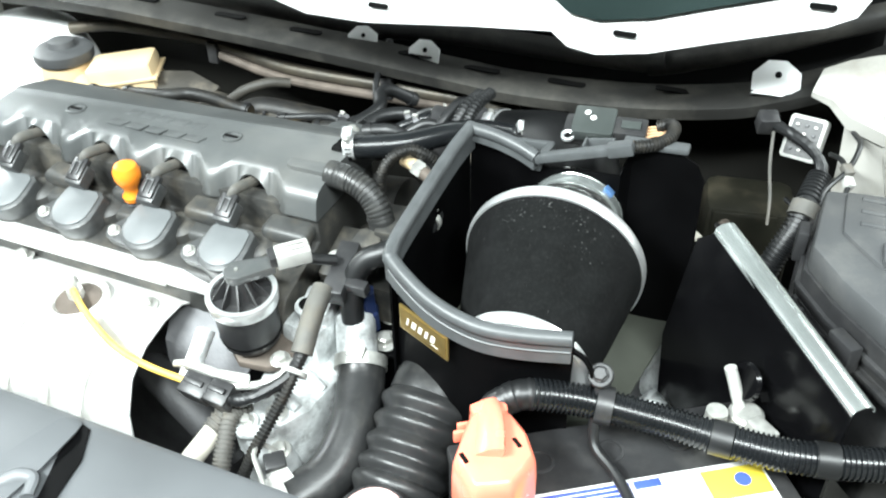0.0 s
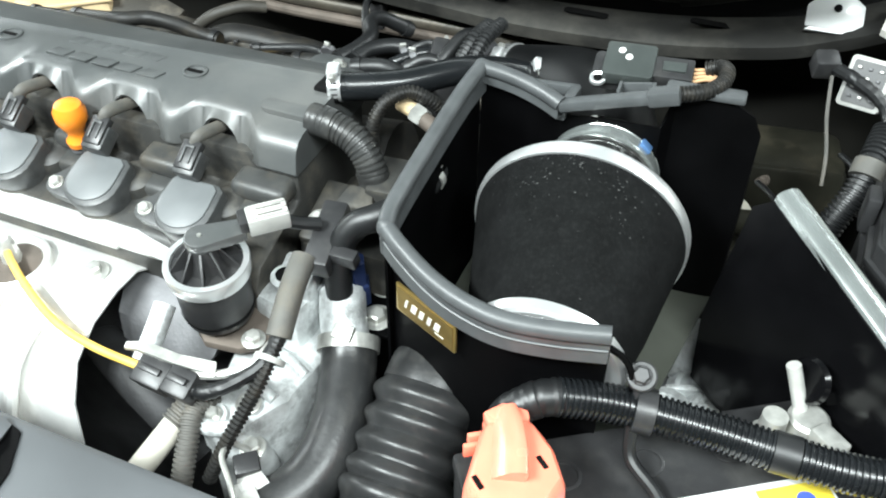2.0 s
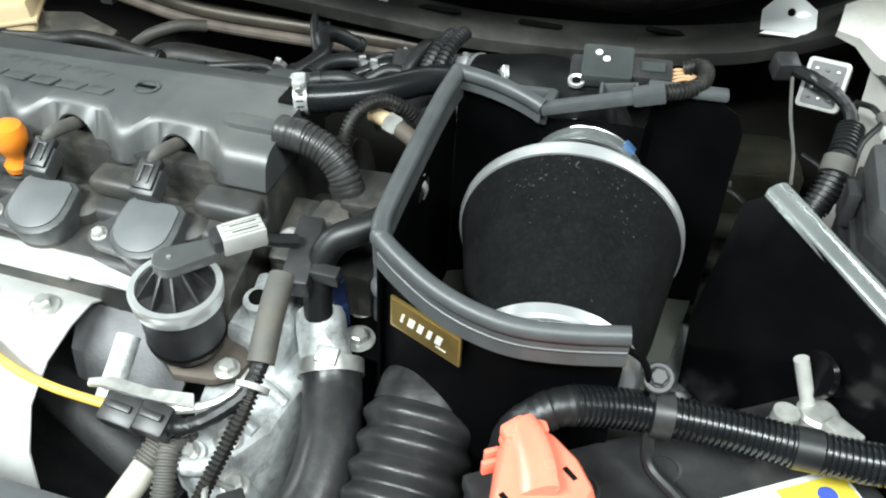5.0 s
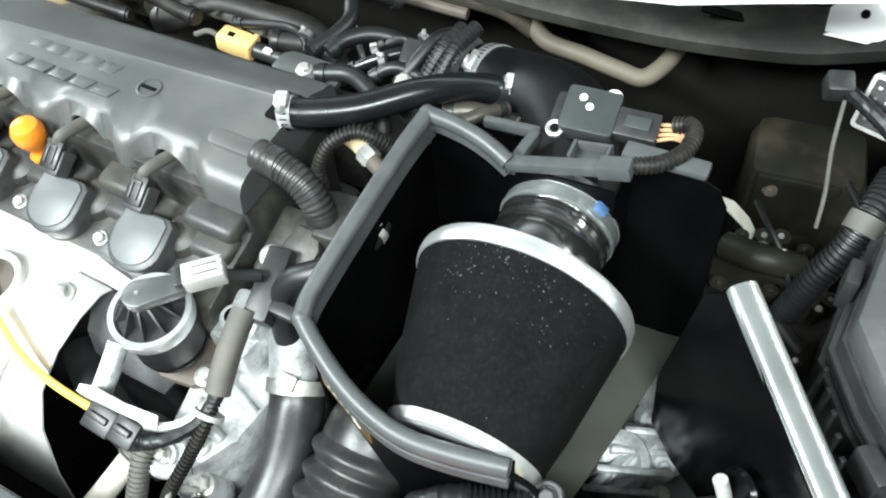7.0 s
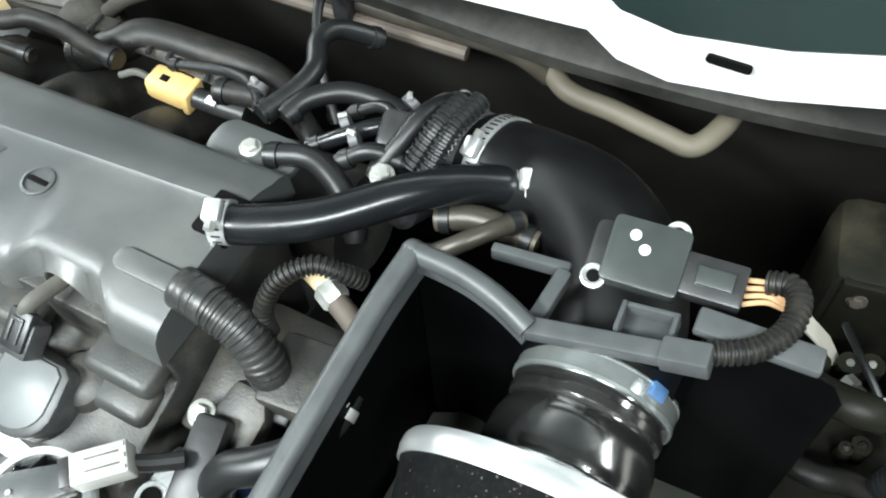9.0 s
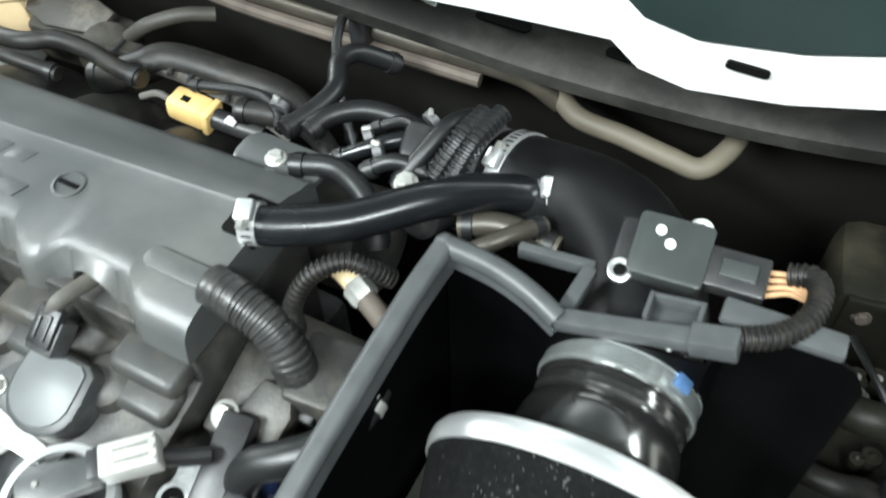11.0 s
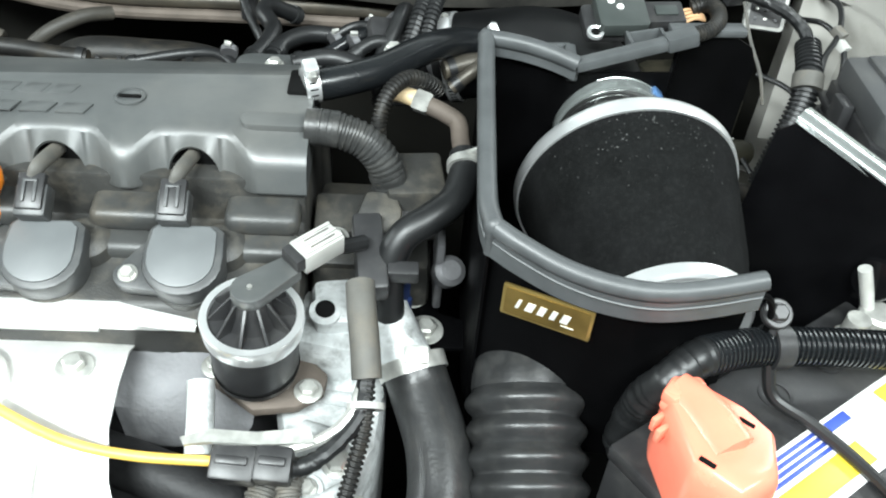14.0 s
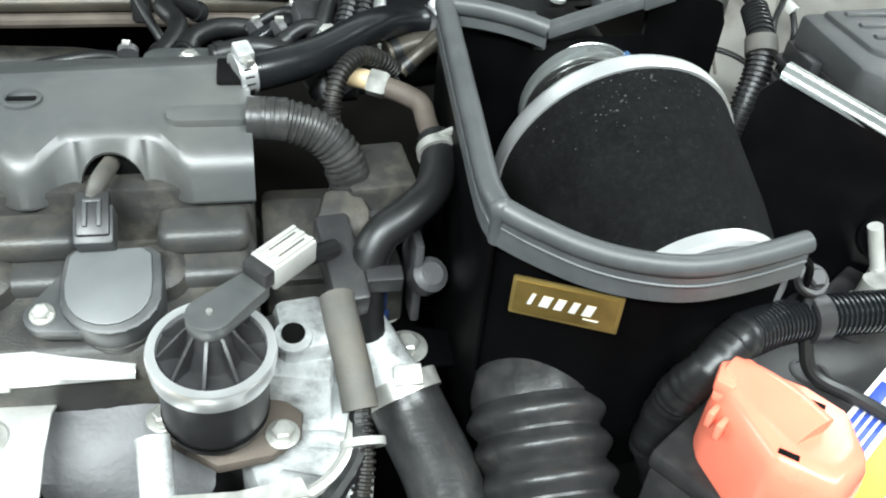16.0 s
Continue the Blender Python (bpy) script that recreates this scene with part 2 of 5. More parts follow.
    if bevel:
        bmesh.ops.bevel(b, geom=list(b.edges), offset=bevel, segments=seg, affect="EDGES", profile=0.5, clamp_overlap=True)
    return merge(bm, b) if bm else b


def merge(bm, other):
    me = bpy.data.meshes.new("join")
    other.to_mesh(me)
    other.free()
    bm.from_mesh(me)
    bpy.data.meshes.remove(me)
    return bm


def box(c, size, m=None, bevel=0.0015, bm=None, seg=2):
    sx, sy, sz = (s / 2 for s in size)
    rot = (m or Matrix.Identity(3)).to_4x4()
    return prism([(-sx, -sy), (sx, -sy), (sx, sy), (-sx, sy)], Matrix.Translation(V(c)) @ rot @ Matrix.Translation((0, 0, -sz)), 2 * sz, min(bevel, sx * 0.9, sy * 0.9, sz * 0.9), bm, seg)


def round_rect(w, h, r, n=5):
    out = []
    for cx, cy, a0 in ((w / 2 - r, h / 2 - r, 0), (-w / 2 + r, h / 2 - r, 90), (-w / 2 + r, -h / 2 + r, 180), (w / 2 - r, -h / 2 + r, 270)):
        out += [(cx + r * math.cos(radians(a0 + 90 * k / n)), cy + r * math.sin(radians(a0 + 90 * k / n))) for k in range(n + 1)]
    return out


def ring_of(r, n=28):
    return [(r * math.cos(2 * math.pi * k / n), r * math.sin(2 * math.pi * k / n)) for k in range(n)]


def strip(rows, thick=0.002, bm=None):
    """A bent sheet through rows of points, with thickness."""
    b = bmesh.new()
    rings(b, [[V(p) for p in row] for row in rows], caps=False, closed=False)
    bmesh.ops.recalc_face_normals(b, faces=b.faces)
    bmesh.ops.solidify(b, geom=list(b.faces), thickness=thick)
    return merge(bm, b) if bm else b


def bolt(o, axis=(0, 0, 1), r=0.006, h=0.005, washer=1.6):
    bm = bmesh.new()
    lathe(o, axis, [(0, r * washer), (0.0012, r * washer), (0.0018, r * washer * 0.9)], 24, bm)
    lathe(o, axis, [(0.0016, r), (h, r), (h + 0.0012, r * 0.78)], 6, bm)
    return bm


def where(ob):
    return ob.location + (where(ob.parent) if ob.parent else V(0, 0, 0))


def finish(name, bm, mat, origin, sharp=35):
    bmesh.ops.recalc_face_normals(bm, faces=bm.faces)
    bmesh.ops.translate(bm, verts=bm.verts, vec=-origin)
    me = bpy.data.meshes.new(name)
    bm.to_mesh(me)
    bm.free()
    me.shade_smooth()
    me.set_sharp_from_angle(angle=radians(sharp))
    me.materials.append(mat)
    return new(name, me)


def part(name, bm, mat, parent, label=""):
    ob = finish(name, bm, mat, where(parent))
    ob.parent = parent
    return tagged(ob, label)


def thing(name, loc, label, category, group="", kind=""):
    ob = new(name)
    ob.location, ob.empty_display_size = V(loc), 0.02
    return tagged(ob, label, category, group, kind)


def solid(name, bm, mat, label, category, group="", kind=""):
    pts = [v.co for v in bm.verts]
    base = V(sum(p.x for p in pts) / len(pts), sum(p.y for p in pts) / len(pts), min(p.z for p in pts))
    ob = finish(name, bm, mat, base)
    ob.location = base
    return tagged(ob, label, category, group, kind)


# ---- the garage ----
solid("floor", box((0, 0, -0.05), (9, 9, 0.1), bevel=0), CONCRETE, "grey concrete garage floor", "floor", kind="structure")
solid("ceiling", box((0, 0, 2.85), (9, 9, 0.1), bevel=0), PLASTER, "dim grey plastered garage ceiling", "ceiling", kind="structure")
for name, c, size in (("wall_north", (0, 4.55, 1.4), (9, 0.1, 2.8)), ("wall_south", (0, -4.55, 1.4), (9, 0.1, 2.8)), ("wall_east", (4.55, 0, 1.4), (0.1, 9, 2.8)), ("wall_west", (-4.55, 0, 1.4), (0.1, 9, 2.8))):
    solid(name, box(c, size, bevel=0), PLASTER, "dim grey plastered garage wall", "wall", kind="structure")

# ---- the car's body round the engine bay ----
car = thing("car_body", (0, 0.1, 0.15), "white painted car body round an open engine bay", "car", kind="structure")
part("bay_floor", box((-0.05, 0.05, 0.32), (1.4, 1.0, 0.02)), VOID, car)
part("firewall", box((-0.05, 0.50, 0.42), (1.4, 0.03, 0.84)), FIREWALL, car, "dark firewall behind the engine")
part("inner_fender", strip([[(-0.76, y, 0.34), (-0.76, y, 0.80), (-0.72, y, 0.90), (-0.80, y, 0.93)] for y in (-0.42, 0.0, 0.3, 0.5)], 0.003), GREYPAINT, car)
part("inner_fender", strip([[(0.69, -0.42, 0.34), (0.69, -0.42, 0.78), (0.68, -0.42, 0.84), (0.76, -0.42, 0.88)], [(0.69, 0.0, 0.34), (0.69, 0.0, 0.78), (0.665, 0.0, 0.86), (0.74, 0.0, 0.91)], [(0.64, 0.25, 0.34), (0.63, 0.25, 0.80), (0.60, 0.27, 0.88), (0.68, 0.25, 0.95)], [(0.60, 0.36, 0.34), (0.58, 0.36, 0.80), (0.545, 0.36, 0.905), (0.66, 0.38, 0.97)], [(0.60, 0.50, 0.34), (0.60, 0.50, 0.80), (0.60, 0.50, 0.93), (0.66, 0.50, 0.98)]], 0.003), GREYPAINT, car, "dusty pale grey inner fender")
part("fender_apron", strip([[(0.500, 0.338, 0.896), (0.500, 0.336, 0.902), (0.502, 0.346, 0.907), (0.506, 0.372, 0.912)], [(0.518, 0.336, 0.890), (0.519, 0.333, 0.899), (0.523, 0.347, 0.912), (0.528, 0.378, 0.922)], [(0.538, 0.330, 0.872), (0.538, 0.326, 0.887), (0.545, 0.345, 0.912), (0.552, 0.380, 0.930)], [(0.578, 0.322, 0.862), (0.577, 0.317, 0.877), (0.590, 0.342, 0.912), (0.600, 0.382, 0.942)], [(0.640, 0.312, 0.862), (0.638, 0.306, 0.880), (0.655, 0.338, 0.920), (0.660, 0.385, 0.960)]], 0.003), GREYPAINT, car, "dusty pale painted apron")
part("apron_wall", strip([[(0.536, 0.338, 0.886), (0.540, 0.345, 0.840), (0.546, 0.350, 0.70)], [(0.575, 0.330, 0.876), (0.580, 0.338, 0.830), (0.585, 0.345, 0.70)], [(0.640, 0.318, 0.878), (0.645, 0.325, 0.830), (0.650, 0.33, 0.70)]], 0.003), GREYPAINT, car, "dusty grey apron panel")
part("strut_tower", lathe((-0.56, 0.37, 0.60), (0.1, -0.25, 1), [(0, 0.11), (0.16, 0.10), (0.20, 0.09), (0.215, 0.075), (0.222, 0.03)], 40), WHITE, car, "white painted strut tower")
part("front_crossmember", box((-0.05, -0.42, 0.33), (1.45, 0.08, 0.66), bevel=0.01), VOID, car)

# cowl trough under the windscreen
cowl = thing("cowl", (0.1, 0.40, 0.80), "dusty grey cowl ledge along the back of the bay", "car cowl")
LIP = [(-0.62, 0.30, 0.875), (-0.42, 0.325, 0.872), (-0.2, 0.335, 0.862), (-0.03, 0.345, 0.850), (0.1, 0.355, 0.838), (0.19, 0.36, 0.832), (0.32, 0.36, 0.840), (0.42, 0.36, 0.857), (0.47, 0.362, 0.873), (0.515, 0.365, 0.893), (0.56, 0.37, 0.92)]
lip = curve(LIP, 5)
part("lip", strip([[p + V(0, 0.004, -0.014), p + V(0, 0.001, -0.006), p, p + V(0, 0.012, 0.006), p + V(0, 0.05, 0.008), p + V(0, 0.075, -0.02), p + V(0, 0.10, -0.022)] for p in lip], 0.002), COWL, cowl, "dusty folded metal lip")
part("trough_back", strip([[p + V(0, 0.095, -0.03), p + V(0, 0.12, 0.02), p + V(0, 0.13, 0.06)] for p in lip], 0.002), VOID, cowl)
part("weather_strip", tube([(-0.5, 0.40, 0.875), (-0.25, 0.42, 0.868), (-0.05, 0.43, 0.858), (0.08, 0.432, 0.864), (0.23, 0.432, 0.864), (0.335, 0.432, 0.867), (0.375, 0.432, 0.878), (0.424, 0.432, 0.896), (0.504, 0.43, 0.932), (0.57, 0.43, 0.96)], 0.0135, 14), COWL, cowl, "long grey rounded weather strip")
part("strip_joint", tube([(0.325, 0.432, 0.8655), (0.335, 0.432, 0.867), (0.345, 0.432, 0.870)], 0.0155, 14), COWL, cowl)
for i, x in enumerate((-0.33, -0.2, -0.1, 0.04, 0.13, 0.24, 0.36)):
    p = min(lip, key=lambda q: abs(q.x - x))
    part("slot", prism(round_rect(0.045, 0.012, 0.005), at(p + V(0, 0.032, 0.0078), (0, 0.04, 1)), 0.0015), VOID, cowl, "dark oblong slot")

for n, (o, yaw, s) in enumerate((((0.466, 0.371, 0.879), 4, 1.0), ((0.0645, 0.380, 0.843), 0, 0.85), ((-0.02, 0.385, 0.848), 12, 0.8))):
    tab = thing("bracket_tab", o, "small white painted metal tab with a hole, on the cowl lip", "bracket", "cowl tabs")
    m = Matrix.Translation(V(o)) @ pose(0, 0, 0, 58, 0, yaw) @ Matrix.Scale(s, 4)
    outline = [(-0.024, 0), (0.024, 0), (0.022, 0.022), (0.006, 0.033), (-0.012, 0.032), (-0.025, 0.018)]
    part("plate", prism(outline, m, 0.003, 0.0008), WHITE, tab)
    part("foot", prism([(-0.024, -0.003), (0.024, -0.003), (0.02, 0.0), (-0.02, 0.0)], m @ pose(0, 0, -0.02), 0.022), WHITE, tab)
    part("hole", prism(ring_of(0.0035, 14), m @ Matrix.Translation((0, 0.018, 0.0032)), 0.0006), VOID, tab, "dark round hole")

# ---- the open hood ----
hood = thing("hood", (0.0, 0.27, 0.95), "white painted open hood seen from below, dark lining", "car hood")
EDGE = [(-0.62, 1.02), (-0.25, 0.985), (-0.08, 0.95), (-0.02, 0.934), (0.05, 0.934), (0.09, 0.938), (0.172, 0.947), (0.255, 0.954), (0.272, 0.941), (0.30, 0.937), (0.35, 0.946), (0.405, 0.964), (0.496, 0.992), (0.518, 1.004), (0.53, 1.03)]
up = V(0, -0.06, 0.998)
rim = [V(x, 0.265, z) for x, z in EDGE]
part("rim", strip([[p + V(0, 0.012, 0.006), p, p + up * 0.008, p + up * 0.030, p + up * 0.036 + V(0, 0.006, 0.0)] for p in rim], 0.002), WHITE, hood, "white painted folded rim")
part("inner_fold", strip([[p + up * 0.0365 + V(0, 0.005, 0), p + up * 0.046 + V(0, 0.003, 0), p + up * 0.054 + V(0, 0.009, 0)] for p in rim], 0.002), GREYPAINT, hood, "greyer folded inner edge")
part("lining", strip([[V(p.x, p.y + 0.006, p.z) + up * 0.036, V(p.x * 1.02, p.y + 0.012, p.z) + up * 0.09, V(p.x * 1.05, 0.285, 0.96) + up * 0.45, V(p.x * 1.05, 0.30, 0.96) + up * 0.85] for p in rim], 0.01), DARKPAD, hood, "dark green glossy lining panel")
for x, z in ((0.07, 0.95), (0.327, 0.957), (0.49, 1.005)):
    part("slot", prism(round_rect(0.022, 0.005, 0.0022), at(V(x, 0.2632, z - 0.004) + up * 0.010, (0, -0.998, -0.06)), 0.002), VOID, hood, "dark oblong slot")

# ---- engine: head, cover, coils ----
PITCH = 0.088
ARCH = [0.031 - PITCH * k for k in range(4)]


def engine_block():
    eng = thing("engine_block", (-0.1, 0.08, 0.34), "dusty engine with a dark cylinder head", "engine")
    part("block", box((-0.10, 0.09, 0.54), (0.42, 0.20, 0.36), bevel=0.01), DARKMETAL, eng, "sooty iron block")
    part("cam_housing", prism([(-0.012, 0.70), (-0.022, 0.768), (-0.012, 0.783), (0.03, 0.797), (0.052, 0.803), (0.052, 0.838), (0.165, 0.838), (0.165, 0.70)], Matrix(((0, 0, 1, -0.30), (1, 0, 0, 0), (0, 1, 0, 0), (0, 0, 0, 1))), 0.405, 0.003), HEAD, eng, "dusty dark plastic rocker housing")
    for k in range(4):
        x0 = ARCH[k]
        # ribbed ledges on either side of each spark plug well
        part("ledge", box((x0 + 0.046, 0.046, 0.814), (0.050, 0.030, 0.018), pose(0, 0, 0, 8).to_3x3(), 0.007, seg=3), LEDGE, eng)
        part("ledge", box((x0 + 0.049, 0.033, 0.796), (0.042, 0.028, 0.020), pose(0, 0, 0, 14).to_3x3(), 0.007, seg=3), LEDGE, eng)
        part("coil_tower", lathe((x0 + 0.019, 0.036, 0.772), (0.05, -0.3, 1), [(0, 0.021), (0.026, 0.019), (0.034, 0.016), (0.038, 0.010)], 24), HEAD, eng)
        part("web", box((x0 - 0.030, 0.040, 0.790), (0.004, 0.036, 0.026), pose(0, 0, 0, 10, 0, 18).to_3x3(), 0.0015), HEAD, eng)
        part("plug_well", lathe((x0 + 0.001, 0.018, 0.765), (0, -0.38, 0.92), [(0, 0.028), (0.022, 0.026), (0.03, 0.023)], 24), HEAD, eng)
        part("boss", lathe((x0 - 0.046, 0.036, 0.778), (0, -0.3, 0.95), [(0, 0.013), (0.018, 0.012), (0.02, 0.010)], 20), HEAD, eng)
        part("bolt", bolt((x0 - 0.046, 0.0296, 0.797), (0, -0.3, 0.95), 0.006, 0.005), ZINC, eng, "dull steel flange bolt")
    return eng


def cover_section(x):
    d = min(abs(x - a) for a in ARCH)
    s = max(0.0, min(1.0, (0.043 - d) / 0.024))
    s = s * s * (3 - 2 * s)
    yr, yt = 0.171 + 0.045 * x, 0.129 + 0.08 * x
    y1, z1 = 0.051 + 0.017 * s, 0.852 + 0.0105 * s
    zb = 0.8285 + (1.55 * math.sqrt(0.0175**2 - d * d) if d < 0.0175 else 0.0)
    yb = 0.048 + 0.011 * s
    return [(yr + 0.006, 0.832), (yr + 0.005, 0.849), (yr + 0.002, 0.8545), (yr - 0.003, 0.8572), (yr - 0.010, 0.8588), (0.5 * (yr + yt), 0.8632), (yt + 0.005, 0.8677), (yt + 0.0015, 0.8682), (yt - 0.001, 0.8668), (yt - 0.010, 0.8664), (0.5 * (yt + y1), 0.8650 + 0.001 * s), (y1 + 0.012, z1 + 0.0065 - 0.004 * s), (y1 + 0.005, z1 + 0.0035 - 0.002 * s), (y1 + 0.001, z1 - 0.0015), (y1 - 0.0005, z1 - 0.006 + 0.003 * s), (yb, max(zb + 0.002, zb)), (yb + 0.001, zb), (yb + 0.006, zb)]


def engine_cover():
    cov = thing("engine_cover", (-0.1, 0.1, 0.828), "charcoal plastic engine cover with four arched openings", "engine cover")
    xs = [-0.300 + 0.002 * i for i in range(204)]
    bm = rings(bmesh.new(), [[V(x, y, z) for y, z in cover_section(x)] for x in xs], caps=False, closed=False)
    for x in (xs[0], xs[-1]):
        sec = cover_section(x)
        vs = [bm.verts.new(V(x, y, z)) for y, z in sec]
        bm.faces.new(vs)
    bmesh.ops.remove_doubles(bm, verts=bm.verts, dist=1e-5)
    part("shell", bm, COVER, cov)
    # near-black block stands for the shade behind the arched openings
    part("inner_shade", box((-0.098, 0.092, 0.842), (0.398, 0.05, 0.026), bevel=0.002), VOID, cov, "near-black block standing for the shade inside the cover")
    for k, x in enumerate((-0.017, -0.205)):
        o = V(x, 0.103 + 0.05 * x, 0.8652)
        part("slotted_stud", lathe(o, (0, 0, 1), [(0, 0.0105), (0.0018, 0.0105), (0.0022, 0.0098), (0.0022, 0.0085), (0.0008, 0.0082)], 28), COVER, cov, "round slotted fastener")
        part("slot", box(o + V(0, 0, 0.0016), (0.015, 0.003, 0.0016), bevel=0.0004), VOID, cov)
    part("pad", prism(round_rect(0.046, 0.014, 0.0065), at((0.083, 0.083, 0.861), (0, -0.12, 1)), 0.006, 0.002), COVER, cov, "raised rounded pad")
    # no real hollow here: a black block stands for the recess's shade
    part("recess_shade", box((0.098, 0.130, 0.8635), (0.022, 0.030, 0.012), bevel=0.002), VOID, cov, "black block standing for the shaded hose recess")
    # raised lettering, as plain bars
    for y, x0, step, w, n in ((0.108, -0.140, 0.0195, 0.0150, 5), (0.085, -0.143, 0.0235, 0.0185, 5)):
        for i in range(n):
            m = at((x0 + step * i, y, 0.8650), (0, -0.03, 1))
            slant = 0.002
            outer = [(-w / 2 - slant, -0.0055), (w / 2 - slant, -0.0055), (w / 2 + slant, 0.0055), (-w / 2 + slant, 0.0055)]
            part("raised_bar", prism(outer, m, 0.0018, 0.0006), COVER, cov, "raised plain mark")
    return cov


def coil_at_origin():
    """One ignition coil, its round head at the origin, leaning forward."""
    coil = thing("ignition_coil", (0, 0, 0), "black ignition coil with a slate top, bolted on the engine", "ignition coil", "ignition coils")
    tilt = pose(0, 0, 0, 24)
    d_shape = [(-0.0235, 0.0175), (-0.020, 0.0215), (0.019, 0.0215), (0.0248, 0.017), (0.0255, 0.0)] + [(0.0255 * math.cos(radians(a)), -0.006 + 0.0225 * math.sin(radians(a))) for a in range(-10, -171, -16)] + [(-0.0258, 0.0)]
    part("body", prism(d_shape, tilt @ Matrix.Translation((0, 0, -0.042)), 0.042, 0.0025), COIL, coil)
    inner = [(x * 0.84 - 0.001, y * 0.86 + 0.001) for x, y in d_shape]
    part("top", prism(inner, tilt @ Matrix.Translation((0, 0, -0.001)), 0.0026, 0.0008), COILCAP, coil, "flat slate grey top")
    ear = [(-0.020, 0.016), (-0.026, 0.010), (-0.0405, -0.0075)] + [(-0.0335 + 0.0095 * math.cos(radians(a)), -0.013 + 0.0095 * math.sin(radians(a))) for a in range(150, 281, 20)] + [(-0.015, -0.024)]
    part("ear", prism(ear, tilt @ Matrix.Translation((0, 0, -0.016)), 0.011, 0.002), COIL, coil, "bolted lug")
    part("bolt", bolt(tilt @ V(-0.0335, -0.013, -0.005), tilt.to_3x3() @ V(0, 0, 1), 0.0050, 0.0045, 1.25), ZINC, coil, "bright steel bolt")
    up2 = pose(0, 0, 0, 34)
    part("socket", box(up2 @ V(-0.007, 0.029, 0.004), (0.020, 0.022, 0.015), up2.to_3x3(), 0.002), COIL, coil)
    plug = part("connector", box(up2 @ V(-0.007, 0.034, 0.0105), (0.0165, 0.024, 0.007), up2.to_3x3(), 0.0012), PLASTIC, coil, "black plug with a latch")
    for dx in (-0.0035, 0.0035):
        part("latch", box(up2 @ V(-0.007 + dx, 0.034, 0.0145), (0.0022, 0.015, 0.002), up2.to_3x3(), 0.0005), COIL, plug)
    part("latch", box(up2 @ V(-0.007, 0.0405, 0.0146), (0.009, 0.0022, 0.002), up2.to_3x3(), 0.0005), COIL, plug)
    part("cable", tube([up2 @ V(-0.007, 0.044, 0.010), up2 @ V(-0.004, 0.052, 0.012), (0.0, 0.062, 0.035), (0.001, 0.075, 0.033)], 0.0052, 12, flat=0.7), DUSTHOSE, coil, "dusty taped grey cable")
    return coil


engine_block()
engine_cover()
first = coil_at_origin()
for k in range(1, 4):
    copy_thing(first, pose(0.031 - PITCH * k, 0.005, 0.812))
first.location = (0.031, 0.005, 0.812)

dip = thing("dipstick", (-0.099, 0.038, 0.80), "orange dipstick handle standing between the coils", "dipstick")
part("handle", lathe((-0.0985, 0.036, 0.813), (0.05, -0.05, 1), [(0, 0.0085), (0.005, 0.0095), (0.009, 0.0068), (0.013, 0.0066), (0.019, 0.0098), (0.026, 0.0130), (0.034, 0.0134), (0.040, 0.0105), (0.043, 0.004)], 28), ORANGE, dip)
part("tube", lathe((-0.0985, 0.037, 0.74), (0, -0.01, 1), [(0, 0.006), (0.067, 0.006), (0.068, 0.008), (0.070, 0.008)], 18), DARKMETAL, dip)

side = thing("chain_case", (0.15, 0.07, 0.62), "dusty black casting beside the cylinder head", "engine casing")
part("block", box((0.150, 0.085, 0.70), (0.085, 0.10, 0.16), bevel=0.008), HEAD, side)
part("upper_box", box((0.178, 0.082, 0.806), (0.042, 0.044, 0.050), pose(0, 0, 0, 6, 0, 6).to_3x3(), 0.004), HEAD, side, "square dusty box")
part("web", box((0.128, 0.066, 0.782), (0.040, 0.060, 0.020), pose(0, 0, 0, 20, 0, 0).to_3x3(), 0.004), HEAD, side)
part("bolt", bolt((0.126, 0.043, 0.797), (0, -0.4, 1), 0.006, 0.005, 1.5), ZINC, side, "steel flange bolt")
part("rib", box((0.198, 0.06, 0.775), (0.006, 0.06, 0.06), bevel=0.002), DARKMETAL, side)
part("knob", lathe((0.203, 0.036, 0.775), (0.2, -0.6, 0.8), [(0, 0.011), (0.012, 0.011), (0.015, 0.007)], 16), DARKMETAL, side)

# ---- exhaust side ----
flange = thing("exhaust_flange", (-0.12, -0.012, 0.72), "pale metal edge of the exhaust manifold gasket", "gasket")
part("plate", strip([[(x, -0.004, 0.783 - d), (x, -0.016 - 0.003 * abs(math.sin((x + 0.02) * 36)), 0.783 - d), (x, -0.024 - 0.003 * abs(math.sin((x + 0.02) * 36)), 0.779 - d * 0.7), (x, -0.025, 0.772)] for x, d in ((-0.34 + 0.01 * i, max(0.0, (i - 33) * 0.0016)) for i in range(39))], 0.004), SHEETAL, flange)

part("rolled_edge", tube([(-0.34 + 0.04 * i, -0.0262, 0.7735) for i in range(9)], 0.0022, 8, per=3), SHEETAL, flange, "thin rolled front edge")

shield = thing("manifold_heat_shield", (-0.12, -0.09, 0.60), "stamped bright aluminium heat shield over the exhaust manifold", "heat shield")
rows = []
for i in range(41):
    x = -0.345 + 0.00855 * i
    dip2 = 0.004 * math.sin(x * 45)
    end = max(0.0, (x + 0.03) / 0.03)
    rows.append([(x - 0.012 * end, -0.012 - 0.006 * end, 0.742), (x, -0.018, 0.752 - 0.002 * end), (x, -0.030, 0.757), (x, -0.055, 0.757 + dip2 * 0.4), (x, -0.085, 0.750 + dip2), (x + 0.006 * end, -0.115, 0.738 + dip2), (x + 0.014 * end, -0.135, 0.715 + dip2), (x + 0.03 * end, -0.152, 0.680), (x + 0.03 * end, -0.160, 0.62)])
part("sheet", strip(rows, 0.0015), SHEETAL, shield)
o = V(-0.098, -0.062, 0.757)
